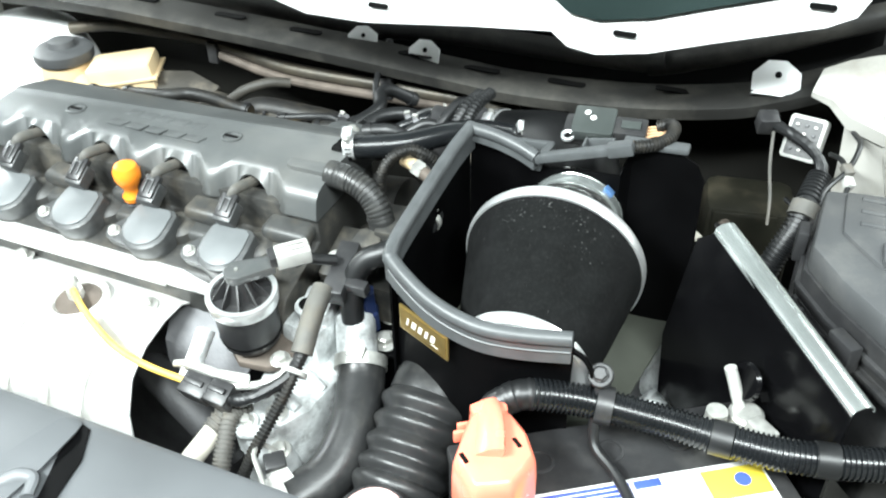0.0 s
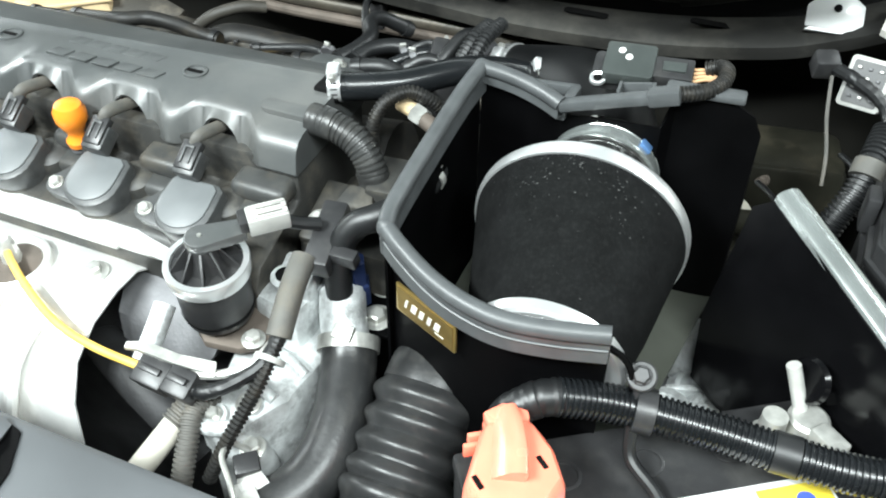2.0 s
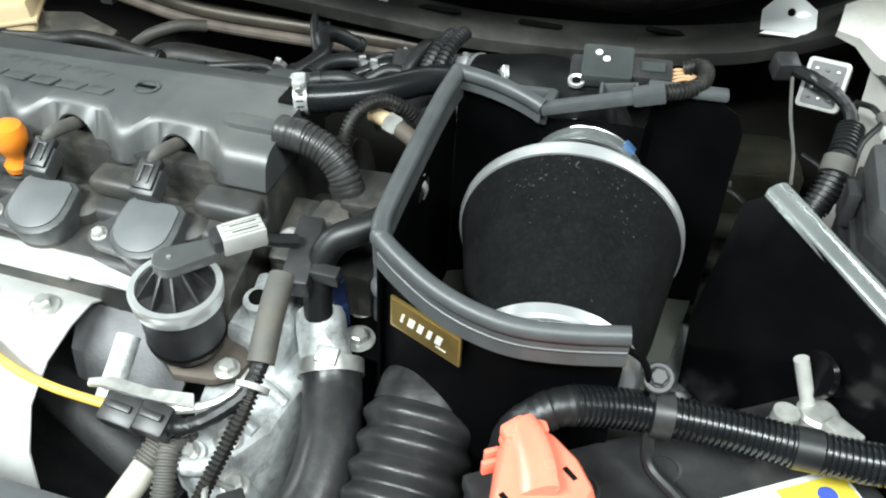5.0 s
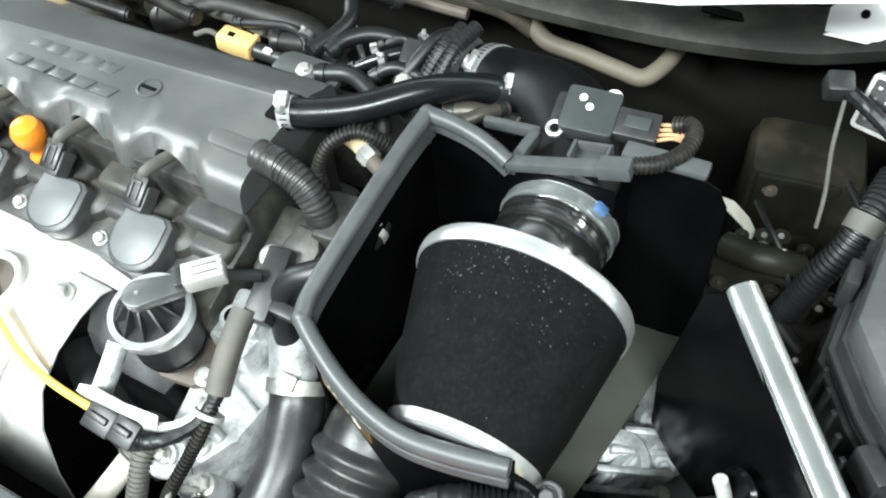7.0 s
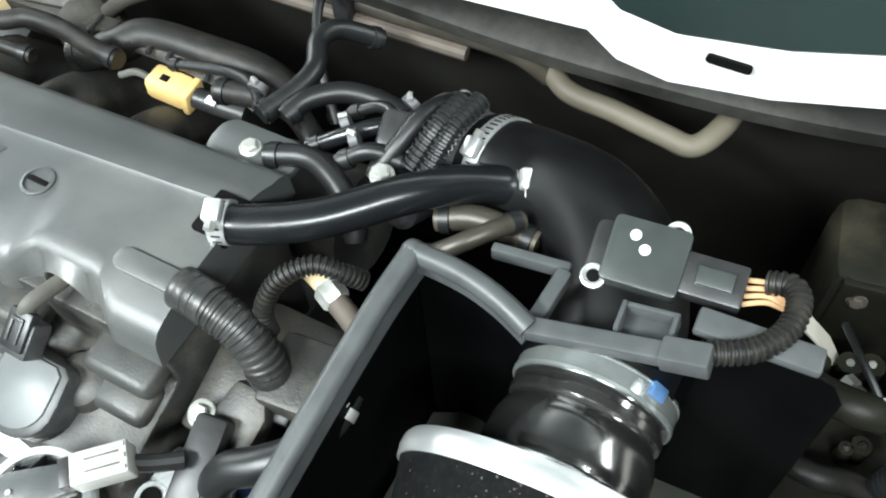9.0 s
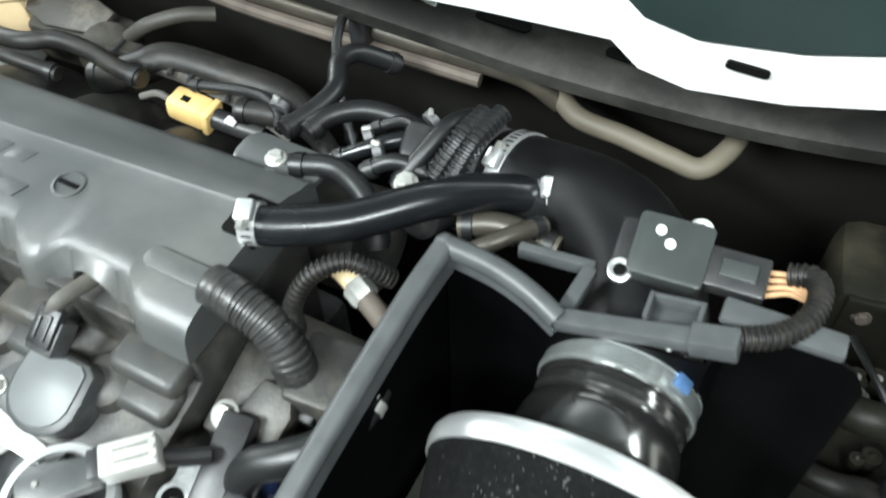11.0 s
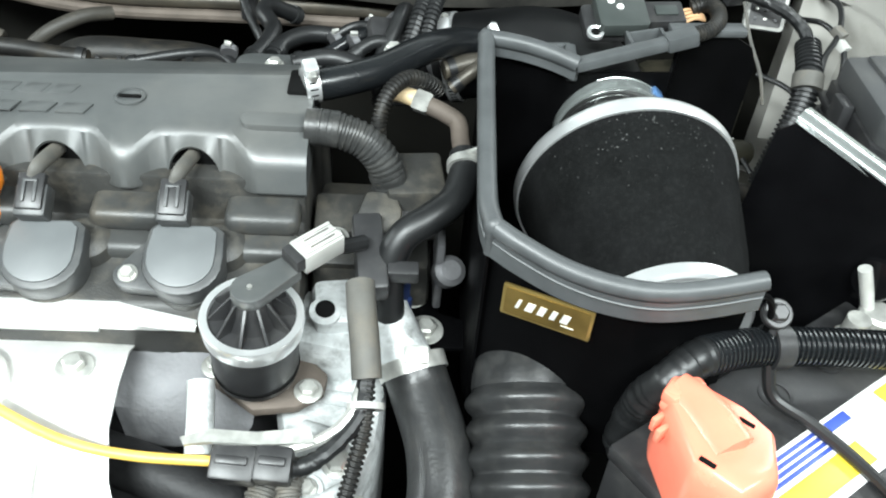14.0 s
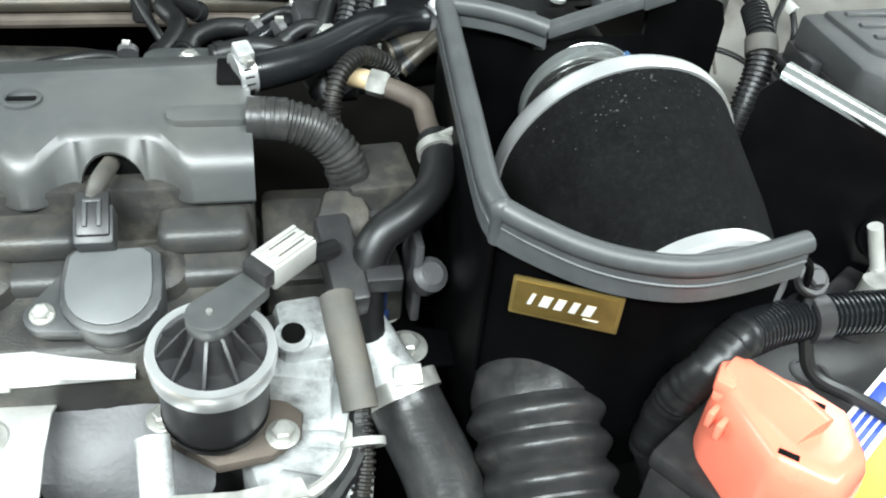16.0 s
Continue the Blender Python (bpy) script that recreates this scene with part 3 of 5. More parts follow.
part("sensor_well", lathe(o, (0, -0.12, 1), [(-0.004, 0.030), (0.004, 0.029), (0.006, 0.026), (0.003, 0.023), (-0.004, 0.021)], 36), SHEETAL, shield, "raised round rim")
# flat brown disc in place of the well's shaded inside
part("well_shade", lathe(o, (0, -0.12, 1), [(0.0005, 0.0215), (0.0015, 0.0215)], 30), RUST, shield, "flat brown disc standing for the shaded hole")
for bx, by, bz in ((-0.033, -0.045, 0.757), (-0.20, -0.03, 0.757), (-0.24, -0.10, 0.745)):
    part("bolt", bolt((bx, by, bz), (0, -0.1, 1), 0.007, 0.007, 1.7), ZINC, shield, "large steel flange bolt")
for sx, sy, sz, r in ((-0.05, -0.13, 0.725, 0.012), (-0.09, -0.125, 0.735, 0.012), (-0.14, -0.12, 0.738, 0.012)):
    part("stamped_rib", tube([(sx, sy + 0.03, sz + 0.014), (sx + 0.002, sy, sz), (sx + 0.006, sy - 0.025, sz - 0.04)], r, 10, flat=0.45), SHEETAL, shield)
sensor = thing("oxygen_sensor", (-0.10, -0.062, 0.757), "oxygen sensor in the shield with a yellow sleeved wire", "sensor")
part("body", lathe((-0.10, -0.060, 0.748), (-0.2, 0.05, 1), [(0, 0.011), (0.008, 0.011), (0.009, 0.008), (0.028, 0.007), (0.032, 0.005)], 6), ZINC, sensor)
part("wire", tube([(-0.106, -0.057, 0.772), (-0.096, -0.066, 0.768), (-0.06, -0.086, 0.762), (-0.02, -0.102, 0.757), (0.02, -0.109, 0.755), (0.066, -0.112, 0.756)], 0.0032, 12), YELLOW, sensor, "yellow wire sleeve")

elbow = thing("manifold_pipe", (0.02, -0.04, 0.62), "smooth sooty grey manifold outlet", "exhaust pipe")
part("outlet", strip([[(-0.02 + 0.012 * j, -0.012 + 0.004 * math.sin(j), 0.748), (-0.018 + 0.012 * j, -0.03, 0.744 - 0.002 * j), (-0.012 + 0.011 * j, -0.052, 0.728 - 0.002 * j), (-0.004 + 0.009 * j, -0.062, 0.70)] for j in range(9)], 0.004), DARKMETAL, elbow)
part("pipe", tube([(-0.03, -0.06, 0.69), (0.02, -0.085, 0.70), (0.06, -0.098, 0.69), (0.09, -0.10, 0.66)], 0.017, 16), SHADED_IRON, elbow, "near-black iron pipe, deep shade put into its colour")

# ---- EGR valve ----
egr = thing("egr_valve", (0.085, -0.05, 0.735), "black round valve with a metal band and ribbed cone top", "engine valve")
o, ax = V(0.0812, -0.0424, 0.805), V(0.03, -0.10, 1).normalized()
part("body", lathe(o, ax, [(-0.060, 0.020), (-0.052, 0.0262), (-0.046, 0.0272), (-0.006, 0.0285), (0.0, 0.0285)], 44), PLASTIC, egr)
part("band", lathe(o, ax, [(-0.010, 0.0292), (-0.009, 0.0308), (0.0015, 0.0318), (0.0035, 0.0312), (0.0035, 0.0268), (0.0, 0.0262)], 48), CHROME, egr, "bright crimped metal band")
part("dish", lathe(o, ax, [(-0.002, 0.0266), (0.0005, 0.0266), (0.0008, 0.012)], 40), PLASTIC, egr)
part("cone", lathe(o, ax, [(0.0, 0.0165), (0.010, 0.0125), (0.022, 0.0105), (0.0235, 0.009)], 30), PLASTIC, egr)
part("slot", lathe(o, ax, [(-0.046, 0.0266), (-0.0462, 0.0277), (-0.0435, 0.0280), (-0.0432, 0.0266)], 44), VOID, egr, "dark groove round the foot")
m = at(o, ax)
for k in range(10):
    a = radians(36 * k + 10)
    p, q, w = V(math.cos(a), math.sin(a), 0), V(-math.sin(a), math.cos(a), 0) * 0.0008, 0.026
    bm = bmesh.new()
    rings(bm, [[m @ (p * 0.009 + q * s + V(0, 0, 0)), m @ (p * w + q * s), m @ (p * w + q * s + V(0, 0, 0.003)), m @ (p * 0.012 + q * s + V(0, 0, 0.020)), m @ (p * 0.009 + q * s + V(0, 0, 0.021))] for s in (-1, 1)])
    part("rib", bm, PLASTIC, egr)
arm = V(0.114, -0.016, 0.836)
top = o + ax * 0.0235
d = (arm - top).normalized()
# black plastic arm given the cover's grey to imitate glare on it
part("arm", prism([(0.032, -0.008), (0.032, 0.008), (0.0, 0.0115)] + [(0.0115 * math.cos(radians(a)), 0.0115 * math.sin(radians(a))) for a in range(105, 256, 15)] + [(0.0, -0.0115)], at(top - ax * 0.004, ax, d), 0.009, 0.0015), COVER, egr, "black plug arm, coloured grey to stand for glare")
part("pin", lathe(top + ax * 0.005, ax, [(0, 0.0016), (0.0012, 0.0016)], 12), ZINC, egr)
sock = part("plug", box(arm + d * 0.006, (0.030, 0.0175, 0.015), axes(ax, d), 0.0015), LIGHTPLASTIC, egr, "pale grey ridged electrical plug")
for k in (-0.0032, 0.0032):
    part("groove", box(arm + d * 0.006 + axes(ax, d) @ V(0.002, k, 0.0074), (0.018, 0.0010, 0.0012), axes(ax, d), 0.0002), DUSTHOSE, sock, "dark groove")
for k in (-0.006, 0.0, 0.006):
    part("ridge", box(arm + d * 0.006 + axes(ax, d) @ V(0.001, k, 0.0078), (0.026, 0.0022, 0.002), axes(ax, d), 0.0004), LIGHTPLASTIC, sock)
part("clip", box(arm - d * 0.011 + ax * 0.004, (0.008, 0.016, 0.010), axes(ax, d), 0.001), PLASTIC, egr, "dark wire clip")
part("flange", prism([(-0.036, 0.012), (-0.03, -0.004), (0.0, -0.026), (0.028, -0.022), (0.044, -0.010), (0.046, 0.004), (0.03, 0.02), (0.0, 0.028)], at(o - ax * 0.070, ax), 0.008, 0.0015), RUST, egr, "brown iron base flange")
part("neck", lathe(o, ax, [(-0.068, 0.017), (-0.058, 0.0165), (-0.050, 0.020)], 30), RUST, egr)
for bx, by in ((0.034, -0.010), (-0.028, 0.006)):
    part("bolt", bolt(m @ V(bx, by, -0.062), ax, 0.0062, 0.006, 1.5), ZINC, egr, "bright steel flange bolt")

# ---- cast aluminium housing beside the head ----
cast = thing("water_outlet_housing", (0.14, -0.02, 0.62), "rough cast aluminium coolant housing with bosses", "engine housing")
part("body", prism([(0.100, -0.080), (0.114, -0.122), (0.140, -0.118), (0.160, -0.075), (0.165, -0.03), (0.162, 0.03), (0.12, 0.045), (0.10, 0.0), (0.088, -0.03)], at((0, 0, 0.60)), 0.125, 0.010), CAST, cast)
part("ledge", prism([(0.098, -0.02), (0.142, -0.03), (0.148, 0.03), (0.105, 0.03)], at((0, 0, 0.715)), 0.048, 0.006), CAST, cast)
part("tower", box((0.128, 0.004, 0.766), (0.030, 0.036, 0.030), pose(0, 0, 0, 14, 0, 8).to_3x3(), 0.006), CAST, cast)
part("hole", lathe((0.122, -0.008, 0.7795), (0, -0.25, 1), [(0, 0.0065), (0.0012, 0.0065)], 20), VOID, cast, "dark bolt hole")
part("hole_rim", lathe((0.122, -0.008, 0.777), (0, -0.25, 1), [(0, 0.011), (0.0018, 0.0105), (0.002, 0.0068)], 24), CAST, cast)
part("neck", tube([(0.160, 0.012, 0.758), (0.170, -0.006, 0.750), (0.180, -0.022, 0.738), (0.185, -0.032, 0.728)], 0.0185, 18), CAST, cast, "angled casting neck")
for bx, by, bz, r in ((0.135, -0.085, 0.726, 0.007), (0.148, -0.105, 0.705, 0.007), (0.118, -0.105, 0.728, 0.005), (0.155, 0.015, 0.742, 0.006)):
    part("boss", lathe((bx, by, bz - 0.03), (0, -0.2, 1), [(0, 0.014), (0.028, 0.011), (0.03, 0.010)], 18), CAST, cast)
    part("bolt", bolt((bx, by - 0.006, bz), (0, -0.2, 1), r, 0.006, 1.4), ZINC, cast, "steel bolt")
for pts, r in (([(0.050, -0.062, 0.768), (0.052, -0.080, 0.757), (0.053, -0.100, 0.745)], 0.0085), ([(0.105, -0.118, 0.722), (0.125, -0.120, 0.726), (0.142, -0.108, 0.724)], 0.006), ([(0.112, -0.06, 0.722), (0.13, -0.075, 0.732), (0.15, -0.08, 0.726)], 0.005), ([(0.118, -0.035, 0.722), (0.140, -0.045, 0.732), (0.158, -0.05, 0.724)], 0.005)):
    part("cast_rib", tube(pts, r, 12), CAST, cast)

mount = thing("black_bracket", (0.195, 0.02, 0.69), "black steel bracket with two plated bolts", "bracket")
part("plate", prism([(0.172, -0.005), (0.225, -0.004), (0.226, 0.02), (0.20, 0.03), (0.196, 0.06), (0.172, 0.062)], at((0, 0, 0.738)), 0.004, 0.001), SATIN, mount)
part("bolt", bolt((0.190, 0.011, 0.742), (0, -0.1, 1), 0.0075, 0.007, 1.75), ZINC, mount, "plated hexagon bolt on a wide washer")
part("bolt", bolt((0.181, 0.044, 0.742), (0, -0.1, 1), 0.007, 0.006, 1.5), ZINC, mount)
part("post", lathe((0.19, 0.011, 0.66), (0, 0, 1), [(0, 0.012), (0.078, 0.012)], 18), SATIN, mount)

# ---- coolant hose ----
hose = thing("radiator_hose", (0.17, -0.1, 0.60), "thick matt black rubber radiator hose", "hose")
part("hose", tube([(0.180, -0.018, 0.742), (0.188, -0.035, 0.730), (0.200, -0.075, 0.716), (0.198, -0.115, 0.700), (0.172, -0.155, 0.690), (0.135, -0.190, 0.685), (0.09, -0.225, 0.68)], 0.0215, 22, per=10), WORN, hose)
ax2 = V(0.30, -0.76, -0.5).normalized()
part("clamp", lathe((0.1815, -0.021, 0.7395), ax2, [(-0.005, 0.0222), (-0.0055, 0.0240), (0.0055, 0.0240), (0.005, 0.0222)], 36), ZINC, hose, "spring steel hose clamp")
part("clamp_ear", box((0.183, -0.030, 0.7625), (0.016, 0.012, 0.005), pose(0, 0, 0, 30).to_3x3(), 0.001), ZINC, hose)

# ---- air intake: heat shield box, filter, tube ----
box_shield = thing("intake_heat_shield", (0.30, 0.04, 0.72), "black steel airbox shield edged with a grey rubber seal", "heat shield")
LEFT = [(0.224, 0.134, 0.902), (0.222, 0.10, 0.898), (0.220, 0.04, 0.886), (0.219, -0.012, 0.874), (0.222, -0.030, 0.869)]
FRONT = [(0.222, -0.030, 0.869), (0.238, -0.040, 0.864), (0.262, -0.052, 0.858), (0.288, -0.061, 0.855), (0.315, -0.065, 0.854), (0.345, -0.062, 0.855), (0.378, -0.056, 0.858)]
REAR = [(0.224, 0.134, 0.902), (0.240, 0.1352, 0.8995), (0.256, 0.1350, 0.8965), (0.273, 0.132, 0.893), (0.289, 0.127, 0.889)]


def wall(pts, low, name, inward, per=5):
    inward = V(inward)
    path = curve(pts, per)
    part(name, strip([[p + inward, V(p.x, p.y, (p.z + low) / 2) + inward, V(p.x, p.y, low) + inward] for p in path], 0.002), SATIN, box_shield)


wall(LEFT, 0.715, "side_wall", (0, 0, 0))
wall(FRONT, 0.70, "front_wall", (0, 0.006, 0))
REARLINE = [(0.224, 0.136, 0.900), (0.238, 0.141, 0.898), (0.254, 0.142, 0.895), (0.269, 0.138, 0.889), (0.289, 0.137, 0.883), (0.36, 0.142, 0.885), (0.366, 0.156, 0.908), (0.408, 0.158, 0.907), (0.422, 0.160, 0.899), (0.428, 0.162, 0.884), (0.429, 0.165, 0.80)]
part("rear_wall", strip([[V(p), V(p[0], p[1], 0.72)] for p in REARLINE], 0.002), SATIN, box_shield)
part("floor_panel", prism([(0.225, 0.13), (0.225, -0.03), (0.26, -0.05), (0.38, -0.055), (0.402, 0.0), (0.430, 0.182), (0.30, 0.17)], at((0, 0, 0.722)), 0.003), OLIVE, box_shield, "olive grey floor panel")
for pts in (LEFT, FRONT, REAR):
    path = curve(pts, 6)
    part("seal_bead", tube([p + V(0, 0, 0.006) for p in path], 0.0060, 12, per=2), SEAL, box_shield, "grey rubber bulb seal")
    low = -0.005 if pts is REAR else -0.014
    part("seal_skirt", strip([[p + V(0, 0, 0.005) + n * 0.0034, p + n * 0.0040 + V(0, 0, low), p - n * 0.0040 + V(0, 0, low), p - n * 0.0034 + V(0, 0, 0.005)] for p, n in ((p, V(-(path[min(i + 1, len(path) - 1)] - path[max(i - 1, 0)]).y, (path[min(i + 1, len(path) - 1)] - path[max(i - 1, 0)]).x, 0).normalized()) for i, p in enumerate(path))], 0.001), SEAL, box_shield)
for pts, out in ((LEFT, (-1, 0)), (FRONT, (0, -1)), (REAR, (0, 1))):
    for dz in (-0.0035,):
        part("seal_ridge", tube([V(p) + V(out[0] * 0.0040, out[1] * 0.0040, dz) for p in curve(pts, 5)], 0.0009, 6, per=1), SEAL, box_shield)
for p, name in ((LEFT[0], "seal_corner"), (LEFT[-1], "seal_corner")):
    part(name, lathe(p, (0, 0, 1), [(-0.0145, 0.0042), (0.0, 0.0046), (0.004, 0.0062), (0.008, 0.0060), (0.0108, 0.0042), (0.0124, 0.001)], 20), SEAL, box_shield)
part("tail", tube([(0.378, -0.055, 0.853), (0.388, -0.053, 0.845), (0.394, -0.050, 0.828), (0.396, -0.048, 0.80)], 0.0022, 8), SATIN, box_shield, "bare curved end of the sheet")
part("top_bar", box((0.3855, 0.158, 0.911), (0.056, 0.014, 0.006), pose(0, 0, 0, 0, -2, 2).to_3x3(), 0.002), SEAL, box_shield, "flat grey edge trim")
for z in (0.865, 0.83):
    part("rivet", lathe((0.2225, 0.075, z), (1, 0, 0), [(0, 0.0028), (0.0014, 0.002)], 12), ZINC, box_shield)
# badge on the front wall
bt = (V(0.285, -0.057, 0) - V(0.234, -0.034, 0)).normalized()
bn = V(bt.y, -bt.x, 0)
bc = V(0.2592, -0.0462, 0.8255)
badge = part("badge", prism(round_rect(0.057, 0.0245, 0.001, 2), at(bc + bn * 0.002, bn, bt), 0.0018, 0.0005), GOLD, box_shield, "small gold plate with pale marks")
part("border", prism(round_rect(0.053, 0.0205, 0.001, 2), at(bc + bn * 0.0038, bn, bt), 0.0005), material("dark_gold", (0.22, 0.15, 0.045), 0.35, 0.7, bump=0), badge)
for i, w in enumerate((0.0022, 0.0050, 0.0042, 0.0034, 0.0048)):
    x = -0.0175 + 0.0074 * i
    part("mark", prism([(x - w / 2 - 0.001, -0.0036), (x + w / 2 - 0.001, -0.0036), (x + w / 2 + 0.001, 0.0036), (x - w / 2 + 0.001, 0.0036)], at(bc + bn * 0.0043, bn, bt), 0.0004), INK, badge, "pale printed bar")
part("mark", prism([(0.010, -0.0062), (0.018, -0.0062), (0.018, -0.0055), (0.010, -0.0055)], at(bc + bn * 0.0043, bn, bt), 0.0004), INK, badge)

filt = thing("air_filter", (0.33, 0.0, 0.725), "black foam cone air filter with polished metal bands", "air filter")
fa = V(-0.050, 0.989, 0.130).normalized()
na = V(-0.030, 0.992, 0.115).normalized()
fr, ff = V(0.3263, 0.0655, 0.8290) + fa * 0.005, V(0.3368, -0.0366, 0.8115) - fa * 0.010
L = (fr - ff).length


def cone(prof, n=72):
    """Rings square to the filter's axis, along its slightly slanted centre line."""
    bm = bmesh.new()
    loops = []
    for h, rad in prof:
        m = axes(fa if h < L + 0.0095 else na)
        c = ff.lerp(fr, min(h, L) / L) + na * max(0.0, h - L)
        loops.append([c + m @ V(rad * math.cos(a), rad * math.sin(a), 0) for a in (2 * math.pi * k / n for k in range(n))])
    return rings(bm, loops)


part("foam", cone([(0.004, 0.050), (0.006, 0.0522), (0.02, 0.0550), (L * 0.35, 0.0610), (L * 0.7, 0.0695), (L - 0.003, 0.0764)]), FOAM, filt)
specks = bmesh.new()
rnd = random.Random(11)
fm = axes(fa)


def speck(a, h, e):
    """One flat fleck of lint lying on the foam, at an angle and a height along the cone."""
    out = fm @ V(math.cos(a), -math.sin(a), 0)
    rad = 0.0550 + (0.0764 - 0.0550) * (h - 0.02) / (L - 0.023) + 0.0007
    c = ff.lerp(fr, h / L) + out * rad
    t1 = V(rnd.uniform(-1, 1), rnd.uniform(-1, 1), rnd.uniform(-1, 1)).cross(out).normalized() * e
    t2 = t1.cross(out) * rnd.uniform(0.3, 1.4)
    specks.faces.new([specks.verts.new(p) for p in (c + t1, c + t2, c - t1, c - t2)])


for k in range(130):
    speck(radians(rnd.gauss(95, 38)), L * min(0.95, max(0.15, 1 - abs(rnd.gauss(0, 0.32)))), rnd.uniform(0.0002, 0.0007))
# drifts of lint near the band
for a0, h0, n in ((112, 0.80, 14), (70, 0.86, 16), (95, 0.93, 16), (60, 0.66, 6)):
    for k in range(n):
        speck(radians(a0 + rnd.gauss(0, 7)), L * min(0.955, h0 + rnd.gauss(0, 0.03)), rnd.uniform(0.0003, 0.0010))
tagged(part("lint", specks, LINT, filt, "pale lint specks on the foam"), kind="stuff")
part("rear_band", cone([(L - 0.005, 0.0762), (L - 0.0052, 0.0776), (L, 0.0784), (L + 0.005, 0.0782), (L + 0.008, 0.0766), (L + 0.009, 0.072), (L + 0.0092, 0.040)]), CHROME, filt, "wide polished steel band")
part("front_band", cone([(0.010, 0.0522), (0.010, 0.0536), (0.003, 0.0530), (0.001, 0.0505), (0.0005, 0.020)]), CHROME, filt, "polished end cap")
part("neck_sleeve", cone([(L + 0.008, 0.0465), (L + 0.0150, 0.0462), (L + 0.0165, 0.0452), (L + 0.0170, 0.0380)], 64), TUBEMETAL, filt, "bright polished sleeve")
part("neck", cone([(L + 0.0165, 0.0430), (L + 0.020, 0.0442), (L + 0.024, 0.0446), (L + 0.030, 0.0438), (L + 0.038, 0.0428), (L + 0.044, 0.0408), (L + 0.047, 0.0388), (L + 0.0485, 0.0388), (L + 0.050, 0.0408), (L + 0.054, 0.0412), (L + 0.055, 0.0395), (L + 0.058, 0.0395), (L + 0.059, 0.0415), (L + 0.084, 0.0418), (L + 0.085, 0.039)], 64), DARKCHROME, filt, "polished ringed neck, tinted for the dark bay it mirrors")
clamp = part("clamp", cone([(L + 0.0600, 0.0418), (L + 0.0602, 0.0432), (L + 0.0620, 0.0436), (L + 0.0626, 0.0430), (L + 0.0714, 0.0430), (L + 0.0720, 0.0436), (L + 0.0738, 0.0432), (L + 0.0740, 0.0418)], 64), EDGE_METAL, filt, "steel band clamp")
part("clamp_tag", box(fr + na * 0.067 + V(0.030, 0, 0.0325), (0.010, 0.0085, 0.003), pose(0, 0, 0, 5, 42, 0).to_3x3(), 0.001), material("blue_foil_tag", (0.12, 0.25, 0.5), 0.3, 0.5, bump=0), clamp, "small blue foil tag")

tube_in = thing("intake_tube", (0.29, 0.2, 0.80), "wide satin black intake elbow", "intake pipe")
ctr = fr + na * 0.076
part("elbow", tube([ctr, ctr + na * 0.018, ctr + V(-0.006, 0.040, 0.008), (0.304, 0.212, 0.849), (0.278, 0.236, 0.845), (0.245, 0.250, 0.834), (0.200, 0.258, 0.822)], 0.0365, 30, per=10), ELBOW, tube_in)
part("spigot", tube([(0.268, 0.246, 0.840), (0.250, 0.243, 0.844), (0.236, 0.2365, 0.849)], 0.0125, 16), RUBBER, tube_in)

maf = thing("airflow_sensor", (0.325, 0.18, 0.885), "grey airflow sensor box with plug on the intake tube", "sensor")
mz, mx = V(0.0, -0.32, 0.95), V(1, 0.10, 0)
mm = at((0.3225, 0.180, 0.9045), mz, mx)
part("base", prism(round_rect(0.046, 0.030, 0.004), mm @ Matrix.Translation((-0.001, 0, -0.008)), 0.009, 0.001), PLASTIC, maf)
part("housing", prism(round_rect(0.037, 0.033, 0.003), mm @ Matrix.Translation((0.003, 0, 0)), 0.011, 0.0015), SENSORGREY, maf, "dark grey sensor lid")
for dx, dy in ((-0.018, -0.015), (0.014, 0.0165)):
    part("screw", lathe(mm @ V(dx, dy, 0.001), mz, [(0, 0.0062), (0.003, 0.0062), (0.0034, 0.0052), (0.0022, 0.0036)], 24), CHROME, maf, "bright screw ring")
    part("screw_socket", lathe(mm @ V(dx, dy, 0.0033), mz, [(0, 0.0034), (0.0005, 0.0034)], 12), VOID, maf)
for dx, dy in ((-0.004, 0.008), (0.002, 0.002)):
    part("dot", lathe(mm @ V(dx, dy, 0.0108), mz, [(0, 0.0028), (0.0008, 0.0026)], 16), PAPER, maf, "white paint dot")
part("plug", box(mm @ V(0.035, -0.002, 0.004), (0.030, 0.021, 0.012), axes(mz, mx), 0.0015), PLASTIC, maf, "black ridged plug")
part("plug_latch", box(mm @ V(0.036, -0.002, 0.0108), (0.017, 0.009, 0.002), axes(mz, mx), 0.0005), SENSORGREY, maf)
for k in range(4):
    part("wire", tube([mm @ V(0.050, -0.008 + 0.004 * k, 0.004), mm @ V(0.060, -0.004 + 0.003 * k, 0.004), mm @ V(0.068, -0.004 + 0.0015 * k, 0.002)], 0.0013, 8), TAN, maf, "tan and orange wires")
part("sleeve", tube([(0.380, 0.188, 0.913), (0.390, 0.188, 0.917), (0.3955, 0.179, 0.918), (0.394, 0.164, 0.916), (0.384, 0.150, 0.915), (0.366, 0.140, 0.914)], 0.0055, 12, rib=(0.003, 0.0010)), DARKHOSE, maf, "ribbed wire sleeve")

brk = thing("sensor_bracket", (0.32, 0.14, 0.886), "flat grey bracket bar behind the filter", "bracket")
part("bar", box((0.327, 0.1310, 0.9050), (0.082, 0.010, 0.008), pose(0, 0, 0, 0, -16, 5).to_3x3(), 0.0015), SEAL, brk)
part("bar_end", box((0.360, 0.1345, 0.9145), (0.022, 0.013, 0.011), pose(0, 0, 0, 0, -16, 5).to_3x3(), 0.0015), SEAL, brk, "thicker moulded end")
